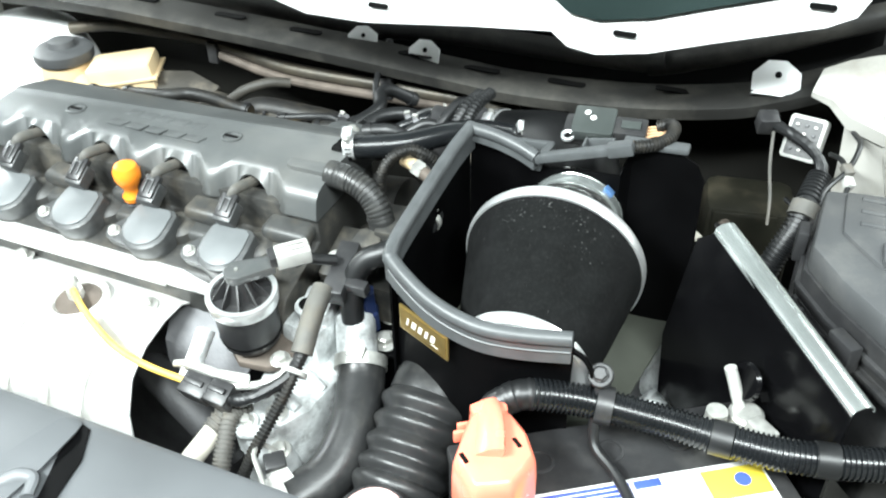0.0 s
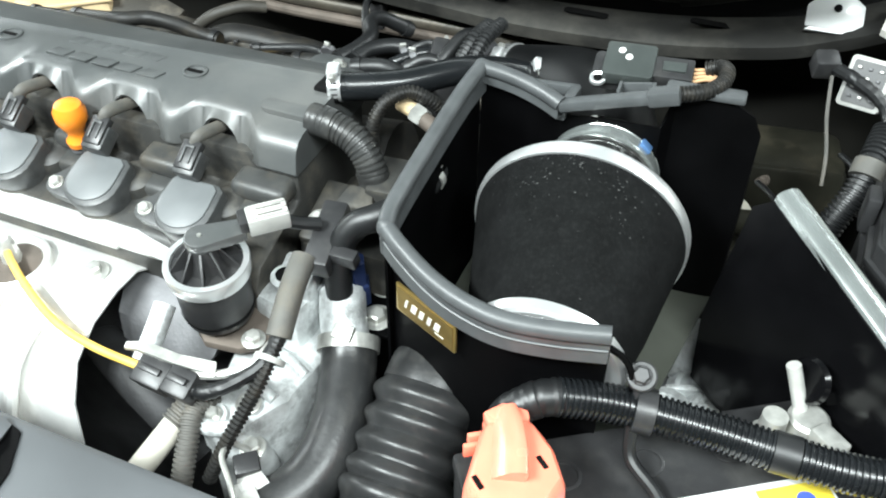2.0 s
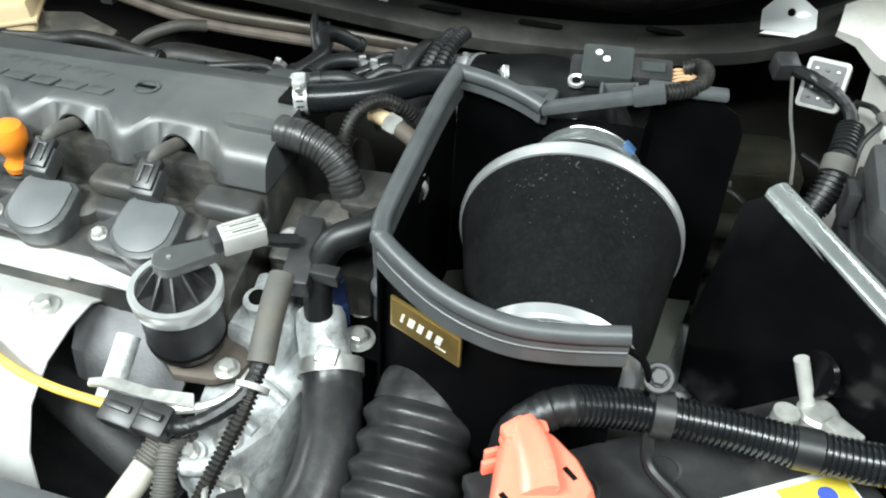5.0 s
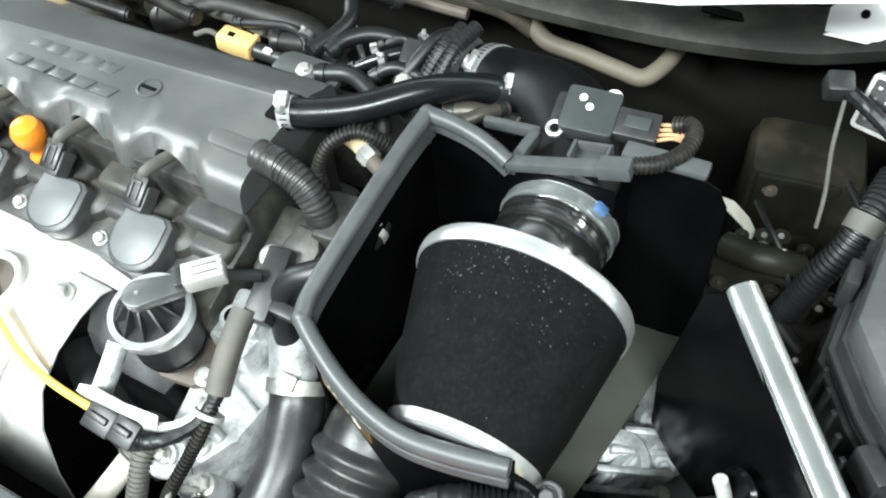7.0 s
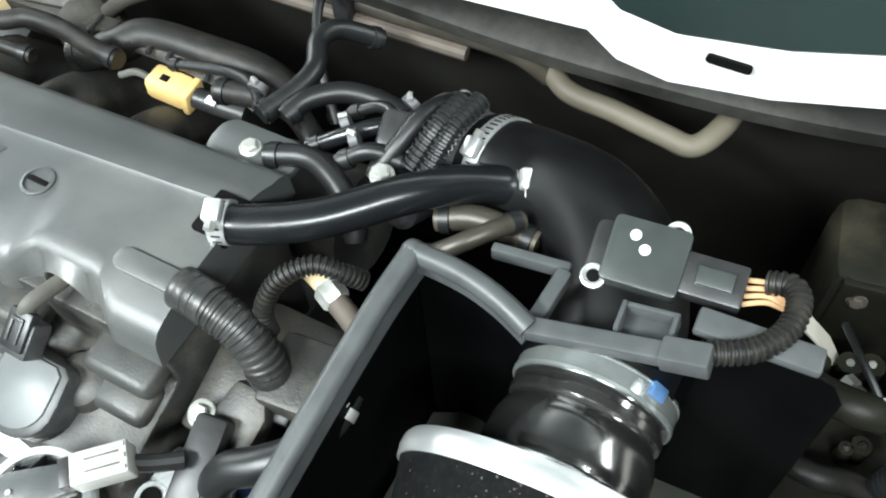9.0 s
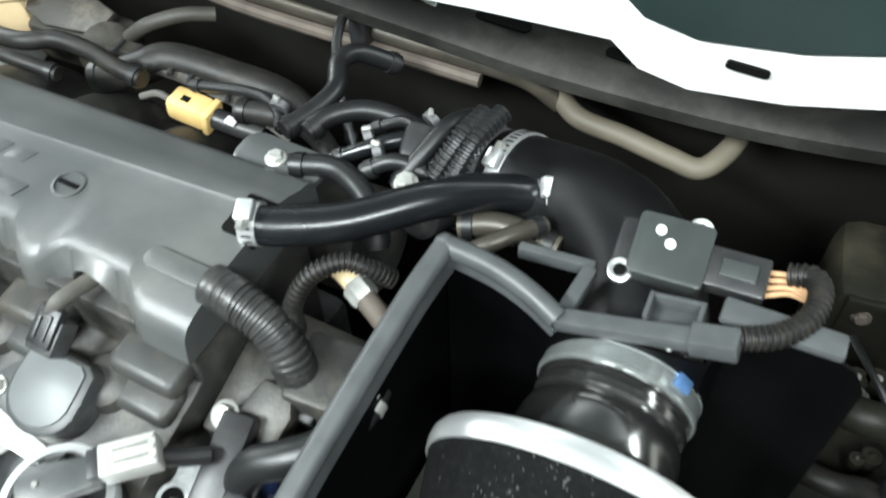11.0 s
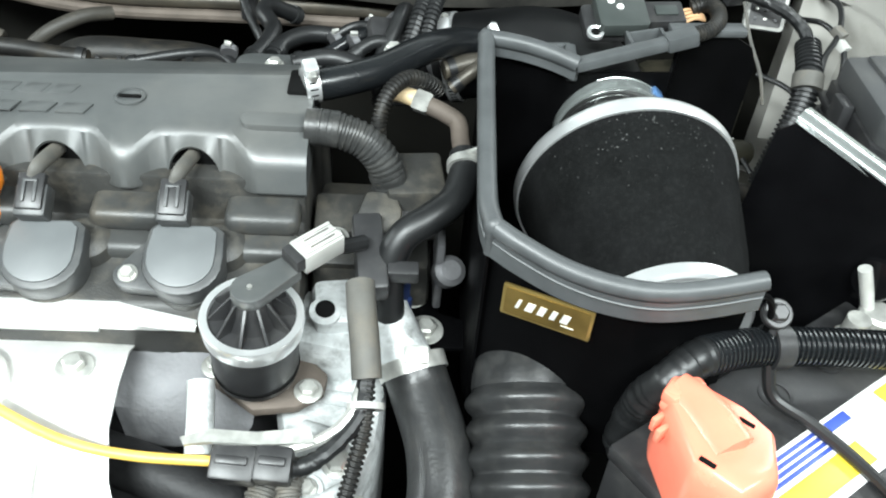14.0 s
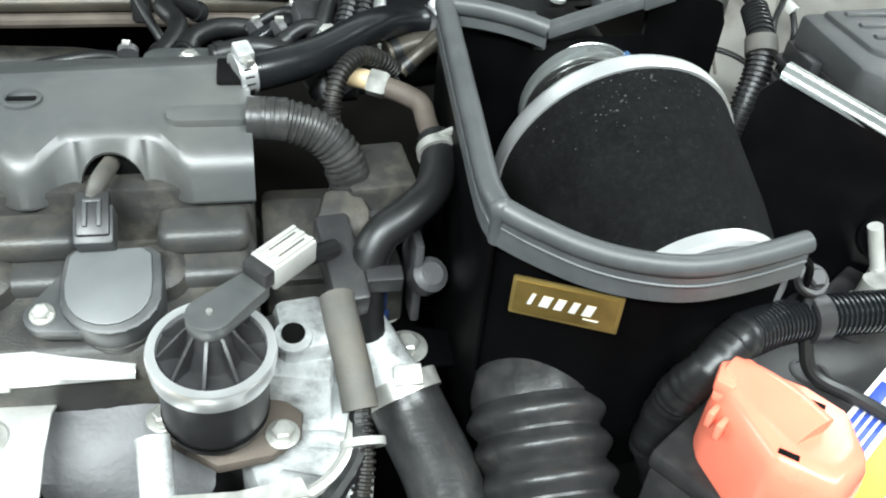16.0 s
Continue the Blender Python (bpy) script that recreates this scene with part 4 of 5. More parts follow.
part("arm", box((0.289, 0.150, 0.8840), (0.008, 0.038, 0.011), pose(0, 0, 0, 0, 0, -4).to_3x3(), 0.0015), SEAL, brk)
part("arm", box((0.271, 0.170, 0.8825), (0.042, 0.006, 0.009), pose(0, 0, 0, 0, 0, 8).to_3x3(), 0.0015), SEAL, brk)
# open square loop behind the bar
for c, size in (((0.339, 0.1535, 0.9055), (0.026, 0.0025, 0.010)), ((0.327, 0.1455, 0.9045), (0.0025, 0.016, 0.010)), ((0.351, 0.1455, 0.9085), (0.0025, 0.016, 0.010)), ((0.339, 0.1455, 0.9015), (0.022, 0.015, 0.002))):
    part("loop_wall", box(c, size, pose(0, 0, 0, 0, -10, 4).to_3x3(), 0.0007), SEAL, brk)

# ---- hoses behind and beside the head ----
def worm_clamp(parent, o, d, r, side):
    """A slotted steel band with its screw housing."""
    m = at(o, d, side)
    band = part("clamp", lathe(o, d, [(-0.005, r), (-0.0052, r + 0.0011), (0.0052, r + 0.0011), (0.005, r)], 40, x=side), CHROME, parent, "steel worm drive clamp")
    n = max(14, int(r * 1500))
    for k in range(n):
        a = 2 * math.pi * k / n
        p = V(math.cos(a), math.sin(a), 0)
        part("band_slot", box(m @ (p * (r + 0.0010)), (0.0006, 0.0011, 0.0055), (m.to_3x3() @ axes((0, 0, 1), p)), 0.0001, seg=1), VOID, band)
    c = m @ V(r + 0.0045, 0, 0)
    part("screw_housing", box(c, (0.0075, 0.013, 0.0105), m.to_3x3(), 0.0018), CHROME, band)
    part("screw", lathe(m @ V(r + 0.0045, 0.006, 0), m.to_3x3() @ V(0, 1, 0), [(0, 0.0034), (0.005, 0.0034), (0.0055, 0.0028)], 6), ZINC, band)



pcv = thing("breather_hose", (0.17, 0.18, 0.85), "glossy black breather hose with steel clamps", "hose")
part("hose", tube([(0.098, 0.124, 0.868), (0.118, 0.132, 0.8675), (0.150, 0.153, 0.867), (0.185, 0.188, 0.868), (0.212, 0.217, 0.860), (0.242, 0.240, 0.846)], 0.0118, 18, per=10), GLOSSHOSE, pcv)
worm_clamp(pcv, (0.1025, 0.1262, 0.8678), (1, 0.35, 0.05), 0.0121, (-0.2, -0.35, 1))
worm_clamp(pcv, (0.233, 0.2345, 0.8505), (0.8, 0.6, -0.38), 0.0121, (0.5, -0.3, 1))
worm_clamp(tube_in, (0.212, 0.2565, 0.8245), (-0.95, 0.15, -0.25), 0.0370, (0.0, -0.4, 0.92))

wc = thing("wiring_conduit", (0.16, 0.07, 0.80), "black corrugated wiring conduit bending down beside the cover", "conduit")
part("conduit", tube([(0.104, 0.083, 0.862), (0.122, 0.081, 0.862), (0.142, 0.079, 0.855), (0.155, 0.076, 0.842), (0.161, 0.073, 0.826), (0.162, 0.070, 0.808)], 0.0120, 18, rib=(0.0042, 0.0009)), CONDUIT, wc)
part("tape", tube([(0.104, 0.083, 0.862), (0.114, 0.082, 0.862), (0.126, 0.081, 0.8615)], 0.0126, 18, wob=0.04), CONDUIT, wc, "smooth tape wrap")
part("tape", tube([(0.158, 0.0745, 0.834), (0.161, 0.073, 0.826), (0.162, 0.0715, 0.818)], 0.0127, 18, wob=0.05), CONDUIT, wc)
part("socket", box((0.163, 0.069, 0.805), (0.030, 0.026, 0.020), pose(0, 0, 0, 20, 0, 5).to_3x3(), 0.003), PLASTIC, wc, "square black socket")
solid("sensor_conduit", tube([(0.153, 0.089, 0.842), (0.152, 0.092, 0.862), (0.158, 0.104, 0.878), (0.171, 0.117, 0.883), (0.184, 0.122, 0.878), (0.194, 0.128, 0.868)], 0.0052, 12, rib=(0.003, 0.0011)), DARKHOSE, "thin grey ribbed wire loop", "conduit")
sen = thing("temperature_sensor", (0.185, 0.11, 0.85), "pale tan sensor fitting with a crimped sleeve", "sensor")
part("sleeve", tube([(0.162, 0.122, 0.868), (0.176, 0.117, 0.867), (0.186, 0.112, 0.865)], 0.0062, 14), CREAM, sen)
part("crimp", lathe((0.182, 0.114, 0.866), (0.9, -0.4, -0.1), [(-0.006, 0.0075), (-0.005, 0.0082), (0.004, 0.0082), (0.006, 0.0072)], 6), ZINC, sen)
part("fitting", tube([(0.186, 0.112, 0.865), (0.198, 0.107, 0.862), (0.207, 0.102, 0.858), (0.209, 0.090, 0.852), (0.2105, 0.072, 0.848)], 0.0065, 12), RUST, sen, "brown metal fitting")

heat = thing("heater_hose", (0.18, 0.02, 0.76), "matt black bypass hose curving under the shield", "hose")
part("hose", tube([(0.2115, 0.076, 0.850), (0.211, 0.060, 0.845), (0.204, 0.040, 0.838), (0.188, 0.026, 0.832), (0.172, 0.018, 0.824), (0.164, 0.010, 0.808), (0.163, 0.004, 0.785), (0.165, 0.0, 0.760)], 0.0105, 16, per=8), RUBBER, heat)
part("clip", lathe((0.2112, 0.066, 0.847), (0, 1, 0.25), [(-0.003, 0.0108), (-0.003, 0.0122), (0.003, 0.0122), (0.003, 0.0108)], 24), ZINC, heat, "spring clip")
part("clip_ear", box((0.215, 0.066, 0.859), (0.012, 0.003, 0.004), pose(0, 0, 0, 0, -25, 0).to_3x3(), 0.0005), ZINC, heat)

harness = thing("engine_harness", (0.14, 0.0, 0.76), "taped black engine wiring harness with brackets", "wiring harness")
part("bracket", prism([(-0.014, -0.02), (0.013, -0.018), (0.016, 0.008), (0.010, 0.022), (-0.010, 0.022), (-0.016, 0.004)], at((0.155, 0.052, 0.800), (0.0, -0.5, 0.87)), 0.018, 0.004), HEAD, harness, "dusty black moulded bracket")
part("channel", box((0.150, 0.014, 0.808), (0.020, 0.058, 0.020), pose(0, 0, 0, 18, 0, 8).to_3x3(), 0.003), PLASTIC, harness, "black cable channel")
part("tab", box((0.172, 0.0, 0.808), (0.020, 0.010, 0.012), pose(0, 0, 0, 15, 0, 0).to_3x3(), 0.001), PLASTIC, harness)
part("loom_branch", tube([(0.122, -0.006, 0.834), (0.132, 0.0, 0.828), (0.146, 0.012, 0.822)], 0.005, 10), RUBBER, harness)
part("sleeve", tube([(0.145, -0.012, 0.808), (0.147, -0.030, 0.801), (0.150, -0.050, 0.791), (0.152, -0.066, 0.779)], 0.0095, 14), DUSTHOSE, harness, "beige taped sleeve")
part("loom_branch", tube([(0.152, -0.064, 0.779), (0.148, -0.085, 0.768), (0.132, -0.105, 0.760), (0.118, -0.114, 0.756), (0.108, -0.115, 0.754)], 0.0055, 10, wob=0.25), RUBBER, harness)
part("loom_branch", tube([(0.152, -0.066, 0.779), (0.152, -0.088, 0.765), (0.146, -0.108, 0.745), (0.139, -0.128, 0.725), (0.132, -0.145, 0.70)], 0.0048, 10, rib=(0.0035, 0.0014)), DARKHOSE, harness)
part("loom_branch", tube([(0.150, -0.064, 0.777), (0.143, -0.086, 0.770), (0.128, -0.100, 0.765), (0.10, -0.108, 0.760)], 0.0035, 8), ZINC, harness, "foil wrapped lead")
part("tie", lathe((0.152, -0.080, 0.770), (0, -0.8, -0.5), [(-0.002, 0.0105), (-0.002, 0.0115), (0.002, 0.0115), (0.002, 0.0105)], 20), LIGHTPLASTIC, harness, "pale cable tie")
plug = thing("sensor_plug", (0.075, -0.114, 0.745), "black two piece sensor plug on the sensor wire", "connector")
for i, (x, w, h) in enumerate(((0.077, 0.026, 0.020), (0.100, 0.022, 0.018))):
    part("shell", box((x, -0.1135, 0.755), (w, 0.021, h), pose(0, 0, 0, 25, 3, -3).to_3x3(), 0.002), PLASTIC, plug)
    part("rib", box((x, -0.1175, 0.7655), (w * 0.7, 0.005, 0.003), pose(0, 0, 0, 25, 3, -3).to_3x3(), 0.0008), PLASTIC, plug)
solid("plug_bracket", strip([[(0.045, -0.102, 0.765), (0.048, -0.108, 0.766)], [(0.062, -0.100, 0.771), (0.062, -0.110, 0.772)], [(0.09, -0.100, 0.769), (0.09, -0.108, 0.768)], [(0.12, -0.098, 0.772), (0.124, -0.106, 0.768)]], 0.002), ZINC, "bent zinc plated plug bracket", "bracket")
oil = thing("oil_pipe", (0.03, -0.20, 0.66), "pale coated metal pipe going down with a ribbed joint", "pipe")
part("tube", tube([(0.094, -0.094, 0.722), (0.088, -0.122, 0.712), (0.074, -0.165, 0.69), (0.055, -0.215, 0.665)], 0.0095, 14), PALEPIPE, oil)
part("joint", tube([(0.097, -0.088, 0.728), (0.093, -0.104, 0.719), (0.088, -0.120, 0.712)], 0.0115, 16, rib=(0.005, 0.0012)), DUSTHOSE, oil, "ribbed grey joint")
solid("drain_hose", tube([(0.112, -0.098, 0.735), (0.108, -0.116, 0.735), (0.112, -0.135, 0.722), (0.118, -0.165, 0.69), (0.12, -0.19, 0.66)], 0.0075, 12, rib=(0.0036, 0.0014)), DUSTHOSE, "grey ribbed hose going down", "hose")
solid("coolant_sensor", lathe((0.168, 0.022, 0.745), (0, -0.1, 1), [(0, 0.012), (0.02, 0.012), (0.022, 0.010), (0.045, 0.010), (0.047, 0.007)], 6), BLUECAP, "navy blue coolant sensor", "sensor")

# ---- intake bellows ----
bel = thing("intake_bellows", (0.26, -0.09, 0.60), "black rubber intake bellows below the shield", "bellows")
b0, b1 = V(0.257, -0.016, 0.752), V(0.259, -0.19, 0.652)
ba = (b1 - b0).normalized()
part("sleeve", lathe(b0, ba, [(0, 0.026), (0.003, 0.033), (0.008, 0.035), (0.024, 0.0362), (0.026, 0.0362)], 48), WORN, bel, "smooth rubber collar")
folds = [(0.026 + 0.0016 * n, 0.0352 + 0.0056 * (0.5 - 0.5 * math.cos(2 * math.pi * n / (11.5 if n < 46 else 14.0))) ** 0.75) for n in range(94)]
part("bellows", lathe(b0, ba, folds, 48), WORN, bel, "deeply folded rubber bellows")

# ---- battery corner ----
bu, bv = V(0.83, 0.56, 0).normalized(), V(-0.56, 0.83, 0).normalized()
bo = V(0.436, -0.090, 0)
bm4 = Matrix.Translation(bo) @ Matrix((bu, bv, V(0, 0, 1))).transposed().to_4x4()
brot = bm4.to_3x3()
bat = thing("battery", (0.436, -0.09, 0.565), "black car battery with a blue and yellow label", "battery")
part("case", box(bm4 @ V(0, 0, 0.66), (0.238, 0.134, 0.19), brot, 0.004), PLASTIC, bat)
part("lid", box(bm4 @ V(0, 0, 0.7605), (0.240, 0.136, 0.013), brot, 0.003), PLASTIC, bat)
part("post", lathe(bm4 @ V(0.085, 0.042, 0.766), (0, 0, 1), [(0, 0.012), (0.004, 0.012), (0.0045, 0.0088), (0.022, 0.0082)], 20), ZINC, bat)
part("post", lathe(bm4 @ V(-0.085, 0.042, 0.766), (0, 0, 1), [(0, 0.012), (0.004, 0.012), (0.0045, 0.0088), (0.022, 0.0082)], 20), ZINC, bat)
for k in range(3):
    part("cell_plug", lathe(bm4 @ V(-0.055 + 0.055 * k, 0.038, 0.766), (0, 0, 1), [(0, 0.0115), (0.0015, 0.0115), (0.002, 0.010), (0.002, 0.009), (0.001, 0.0088)], 26), PLASTIC, bat, "round flush cell plug")
lab = part("label", box(bm4 @ V(0.01, -0.0135, 0.7672), (0.190, 0.044, 0.0010), brot, 0.0003), PAPER, bat, "white, blue and yellow printed label")
for k in range(4):
    part("stripe", box(bm4 @ V(-0.035, 0.004 - 0.0042 * k, 0.7680), (0.075, 0.0026, 0.0008), brot, 0.0002), BLUE, lab, "blue stripe")
part("patch", box(bm4 @ V(0.080, -0.009, 0.7680), (0.046, 0.026, 0.0008), brot, 0.0002), YELLOWINK, lab, "yellow patch")
part("patch", box(bm4 @ V(-0.030, -0.0215, 0.7680), (0.085, 0.0165, 0.0008), brot, 0.0002), YELLOWINK, lab)
part("spot", lathe(bm4 @ V(0.085, -0.008, 0.7684), (0, 0, 1), [(0, 0.006), (0.0006, 0.006)], 24), BLUE, lab)
part("print_bar", box(bm4 @ V(0.016, 0.002, 0.7680), (0.020, 0.007, 0.0008), brot, 0.0002), BLUE, lab)

red = thing("terminal_cover", (0.335, -0.125, 0.768), "coral red plastic cover over the battery terminal", "terminal cover")
outline = [(0.319, -0.110), (0.322, -0.098), (0.332, -0.090), (0.347, -0.093), (0.366, -0.108), (0.379, -0.128), (0.372, -0.158), (0.348, -0.172), (0.324, -0.152)]
rc = V(0.348, -0.130, 0)
rb = bmesh.new()
rings(rb, [[V(rc.x + (x - rc.x) * k, rc.y + (y - rc.y) * k, z) for x, y in outline] for k, z in ((0.98, 0.768), (1.0, 0.772), (1.0, 0.798), (0.97, 0.810), (0.90, 0.8165), (0.82, 0.8185), (0.6, 0.8190))])
bmesh.ops.bevel(rb, geom=[e for e in rb.edges if abs(e.verts[0].co.z - e.verts[1].co.z) > 0.003], offset=0.003, segments=2, affect="EDGES", profile=0.5)
part("hood", rb, RED, red)
part("raised_top", tube([(0.327, -0.098, 0.815), (0.334, -0.110, 0.8175), (0.341, -0.126, 0.8185), (0.346, -0.142, 0.8175)], 0.0125, 18, flat=0.42, ends=0.0155), RED, red, "rounded raised ridge")
part("lip", prism([(0.318, -0.103), (0.327, -0.091), (0.343, -0.091), (0.346, -0.098), (0.324, -0.110)], at((0, 0, 0.812)), 0.0085, 0.002), RED, red)
for tx, ty in ((0.3170, -0.1120), (0.3175, -0.1200)):
    part("tab", box((tx, ty, 0.8045), (0.009, 0.0035, 0.010), pose(0, 0, 0, 0, 0, 35).to_3x3(), 0.001), RED, red, "small hooked tab")
for sx, sy in ((0.3327, -0.1490), (0.3613, -0.1225)):
    part("slot", box((sx, sy, 0.8182), (0.0095, 0.0032, 0.0026), pose(0, 0, 0, 0, 0, -40).to_3x3(), 0.0005), VOID, red, "dark slot")

loom = thing("battery_cable", (0.42, -0.06, 0.79), "thick black corrugated battery cable with tape", "cable")
part("taped_end", tube([(0.318, -0.072, 0.730), (0.320, -0.072, 0.760), (0.324, -0.076, 0.785), (0.331, -0.080, 0.802), (0.344, -0.073, 0.811), (0.358, -0.066, 0.812)], 0.0118, 16, per=14, wob=0.09), RUBBER, loom, "tape wrapped cable end")
part("conduit", tube([(0.354, -0.068, 0.812), (0.378, -0.058, 0.808), (0.405, -0.051, 0.804), (0.45, -0.047, 0.801), (0.495, -0.046, 0.799), (0.54, -0.043, 0.799), (0.60, -0.028, 0.801), (0.66, -0.005, 0.81)], 0.0118, 18, rib=(0.0036, 0.0015)), GLOSSHOSE, loom, "shiny corrugated conduit")
part("holder", lathe((0.405, -0.051, 0.804), (0.97, 0.15, -0.08), [(-0.006, 0.0132), (-0.006, 0.0148), (0.006, 0.0148), (0.006, 0.0132)], 28), PLASTIC, loom, "black cable holder")
part("tape", lathe((0.49, -0.046, 0.799), (1, 0.02, 0), [(-0.008, 0.0122), (-0.0075, 0.0130), (0.0075, 0.0129), (0.008, 0.0122)], 24), RUBBER, loom, "black tape wrap")
part("tape", lathe((0.56, -0.039, 0.7995), (0.95, 0.2, 0), [(-0.008, 0.0122), (-0.0075, 0.0130), (0.0075, 0.0129), (0.008, 0.0122)], 24), RUBBER, loom, "black tape wrap")
part("branch", tube([(0.318, -0.074, 0.735), (0.33, -0.085, 0.70), (0.345, -0.09, 0.66)], 0.011, 14, wob=0.1), RUBBER, loom)
clipb = thing("cable_clip", (0.399, -0.045, 0.79), "black round push clip above the cable", "clip")
part("ring", lathe((0.399, -0.045, 0.826), (0, -0.6, 0.8), [(0, 0.0085), (0.001, 0.0095), (0.005, 0.0095), (0.006, 0.0085)], 26), PLASTIC, clipb)
part("bolt", bolt((0.399, -0.048, 0.8305), (0, -0.6, 0.8), 0.0058, 0.004, 1.1), PLASTIC, clipb)
part("stem", tube([(0.399, -0.044, 0.826), (0.400, -0.052, 0.812), (0.402, -0.058, 0.800)], 0.004, 10), PLASTIC, clipb)
solid("thin_cable", tube([(0.40, -0.058, 0.800), (0.405, -0.07, 0.780), (0.425, -0.085, 0.774), (0.445, -0.11, 0.772), (0.46, -0.14, 0.772), (0.47, -0.17, 0.770)], 0.0042, 10), RUBBER, "thin black cable lying over the battery", "cable")

neg = thing("battery_terminal", (0.503, 0.006, 0.77), "grey lead terminal clamp on the battery post", "battery terminal")
part("clamp", lathe((0.504, 0.004, 0.772), (0, 0, 1), [(0, 0.0135), (0.010, 0.0135), (0.012, 0.011), (0.012, 0.0085)], 28), ZINC, neg)
part("ear", box((0.517, -0.012, 0.782), (0.022, 0.014, 0.014), pose(0, 0, 0, 0, 0, -40).to_3x3(), 0.002), ZINC, neg)
part("stud", tube([(0.498, 0.010, 0.782), (0.490, 0.013, 0.802), (0.485, 0.0145, 0.814)], 0.0048, 12), LIGHTPLASTIC, neg, "pale upright stud")
part("nut", lathe((0.520, -0.018, 0.785), (0.5, -0.8, 0.1), [(0, 0.0065), (0.006, 0.0065)], 6), ZINC, neg)
solid("hold_down_bar", strip([[(0.505, 0.028, 0.792), (0.510, 0.020, 0.792), (0.513, 0.016, 0.786)], [(0.56, 0.055, 0.797), (0.565, 0.044, 0.797), (0.568, 0.040, 0.790)], [(0.63, 0.085, 0.80), (0.635, 0.072, 0.80), (0.638, 0.068, 0.792)]], 0.003), SATIN, "black steel battery hold down bar", "bracket")

plate = thing("black_side_plate", (0.50, 0.05, 0.70), "glossy black upright plate with a chromed top edge", "panel")
pa, pb = V(0.450, 0.1085, 0.873), V(0.568, -0.028, 0.838)
pd = (pb - pa).normalized()
pn = V(pd.y, -pd.x, 0).normalized()
part("panel", strip([[pa + V(-0.012, 0, -0.012), V(0.425, 0.10, 0.76), V(0.43, 0.10, 0.69)], [pa + V(0.004, 0, -0.002), V(0.452, 0.08, 0.76), V(0.455, 0.075, 0.69)], [pa + pd * 0.1 + V(0, 0, -0.002), pa + pd * 0.1 + V(-0.006, -0.004, -0.09), pa + pd * 0.1 + V(-0.006, -0.004, -0.15)], [pb + V(0, 0, -0.002), pb + V(0, 0, -0.09), pb + V(0, 0, -0.14)]], 0.003), GLOSS, plate)
EDGEPROFILE = [(0.0020, -0.004), (0.0015, -0.002)] + [(-0.0085 + 0.0095 * math.cos(radians(a)), 0.0045 * math.sin(radians(a)) - 0.001) for a in range(10, 171, 20)] + [(-0.0185, -0.002), (-0.0190, -0.004)]
part("edge", strip([[pa + pd * k + pn * a + V(0, 0, b) for a, b in EDGEPROFILE] for k in (0, 0.05, 0.1, 0.15, (pb - pa).length)], 0.0015), EDGE_METAL, plate, "bright rounded metal edge")
solid("trim_ring", lathe((0.500, 0.020, 0.800), (-0.6, -0.6, 0.3), [(0, 0.014), (0.003, 0.016), (0.006, 0.014), (0.006, 0.011)], 28), GLOSS, "glossy black grommet on the side plate", "grommet")

fuse = thing("fuse_box", (0.60, 0.12, 0.70), "black fuse box with a grey stepped lid", "fuse box")
foot = [(0.525, 0.225), (0.520, 0.125), (0.545, 0.085), (0.60, 0.02), (0.66, 0.03), (0.655, 0.24)]
def inset(s):
    cx, cy = 0.59, 0.13
    return [(cx + (x - cx) * s, cy + (y - cy) * s) for x, y in foot]
part("base", prism(inset(1.0), at((0, 0, 0.70)), 0.115, 0.003), PLASTIC, fuse)
part("rib", prism(inset(1.06), at((0, 0, 0.806)), 0.006, 0.0015), PLASTIC, fuse)
part("rib", prism(inset(1.03), at((0, 0, 0.822)), 0.006, 0.0015), PLASTIC, fuse)
part("body", prism(inset(0.97), at((0, 0, 0.81)), 0.032, 0.002), PLASTIC, fuse)
part("lid", prism(inset(0.94), at((0, 0, 0.840)), 0.026, 0.005), GREYLID, fuse, "grey moulded lid")
part("lid_step", prism([(0.545, 0.215), (0.545, 0.15), (0.575, 0.11), (0.64, 0.10), (0.64, 0.225)], at((0, 0, 0.862)), 0.008, 0.003), GREYLID, fuse)
for y in (0.165, 0.185, 0.205):
    part("lid_rib", box((0.595, y, 0.8705), (0.075, 0.006, 0.004), bevel=0.0015), GREYLID, fuse)
part("lid_pad", prism(round_rect(0.05, 0.032, 0.005), at((0.60, 0.125, 0.868)), 0.006, 0.002), GREYLID, fuse, "raised pad")
for k in range(5):
    part("wall_rib", box((0.5215 + 0.006 * k, 0.115 - 0.0145 * k, 0.79), (0.004, 0.004, 0.06), pose(0, 0, 0, 0, 0, -50).to_3x3(), 0.001), PLASTIC, fuse)
part("catch", box((0.518, 0.175, 0.835), (0.010, 0.022, 0.030), bevel=0.002), PLASTIC, fuse)
part("catch", box((0.56, 0.052, 0.825), (0.026, 0.012, 0.026), pose(0, 0, 0, 0, 0, -50).to_3x3(), 0.002), PLASTIC, fuse)

conn = thing("relay_connector", (0.505, 0.335, 0.84), "open relay connector block with silver pins", "connector")
cm = at((0.503, 0.333, 0.853), (-0.25, -0.85, 0.45), (1, -0.2, 0))
part("frame", prism(round_rect(0.036, 0.044, 0.004), cm @ Matrix.Translation((0, 0, -0.014)), 0.016, 0.002), LIGHTPLASTIC, conn, "pale frame")
part("face", prism(round_rect(0.029, 0.037, 0.002), cm @ Matrix.Translation((0, 0, 0.0015)), 0.0015), PLASTIC, conn, "dark pin face")
for i in range(3):
    for j in range(4):
        part("pin", box(cm @ V(-0.009 + 0.009 * i, -0.0125 + 0.0083 * j, 0.0035), (0.0032, 0.0025, 0.003), cm.to_3x3(), 0.0006), ZINC if (i + j) % 2 else DARKMETAL, conn)
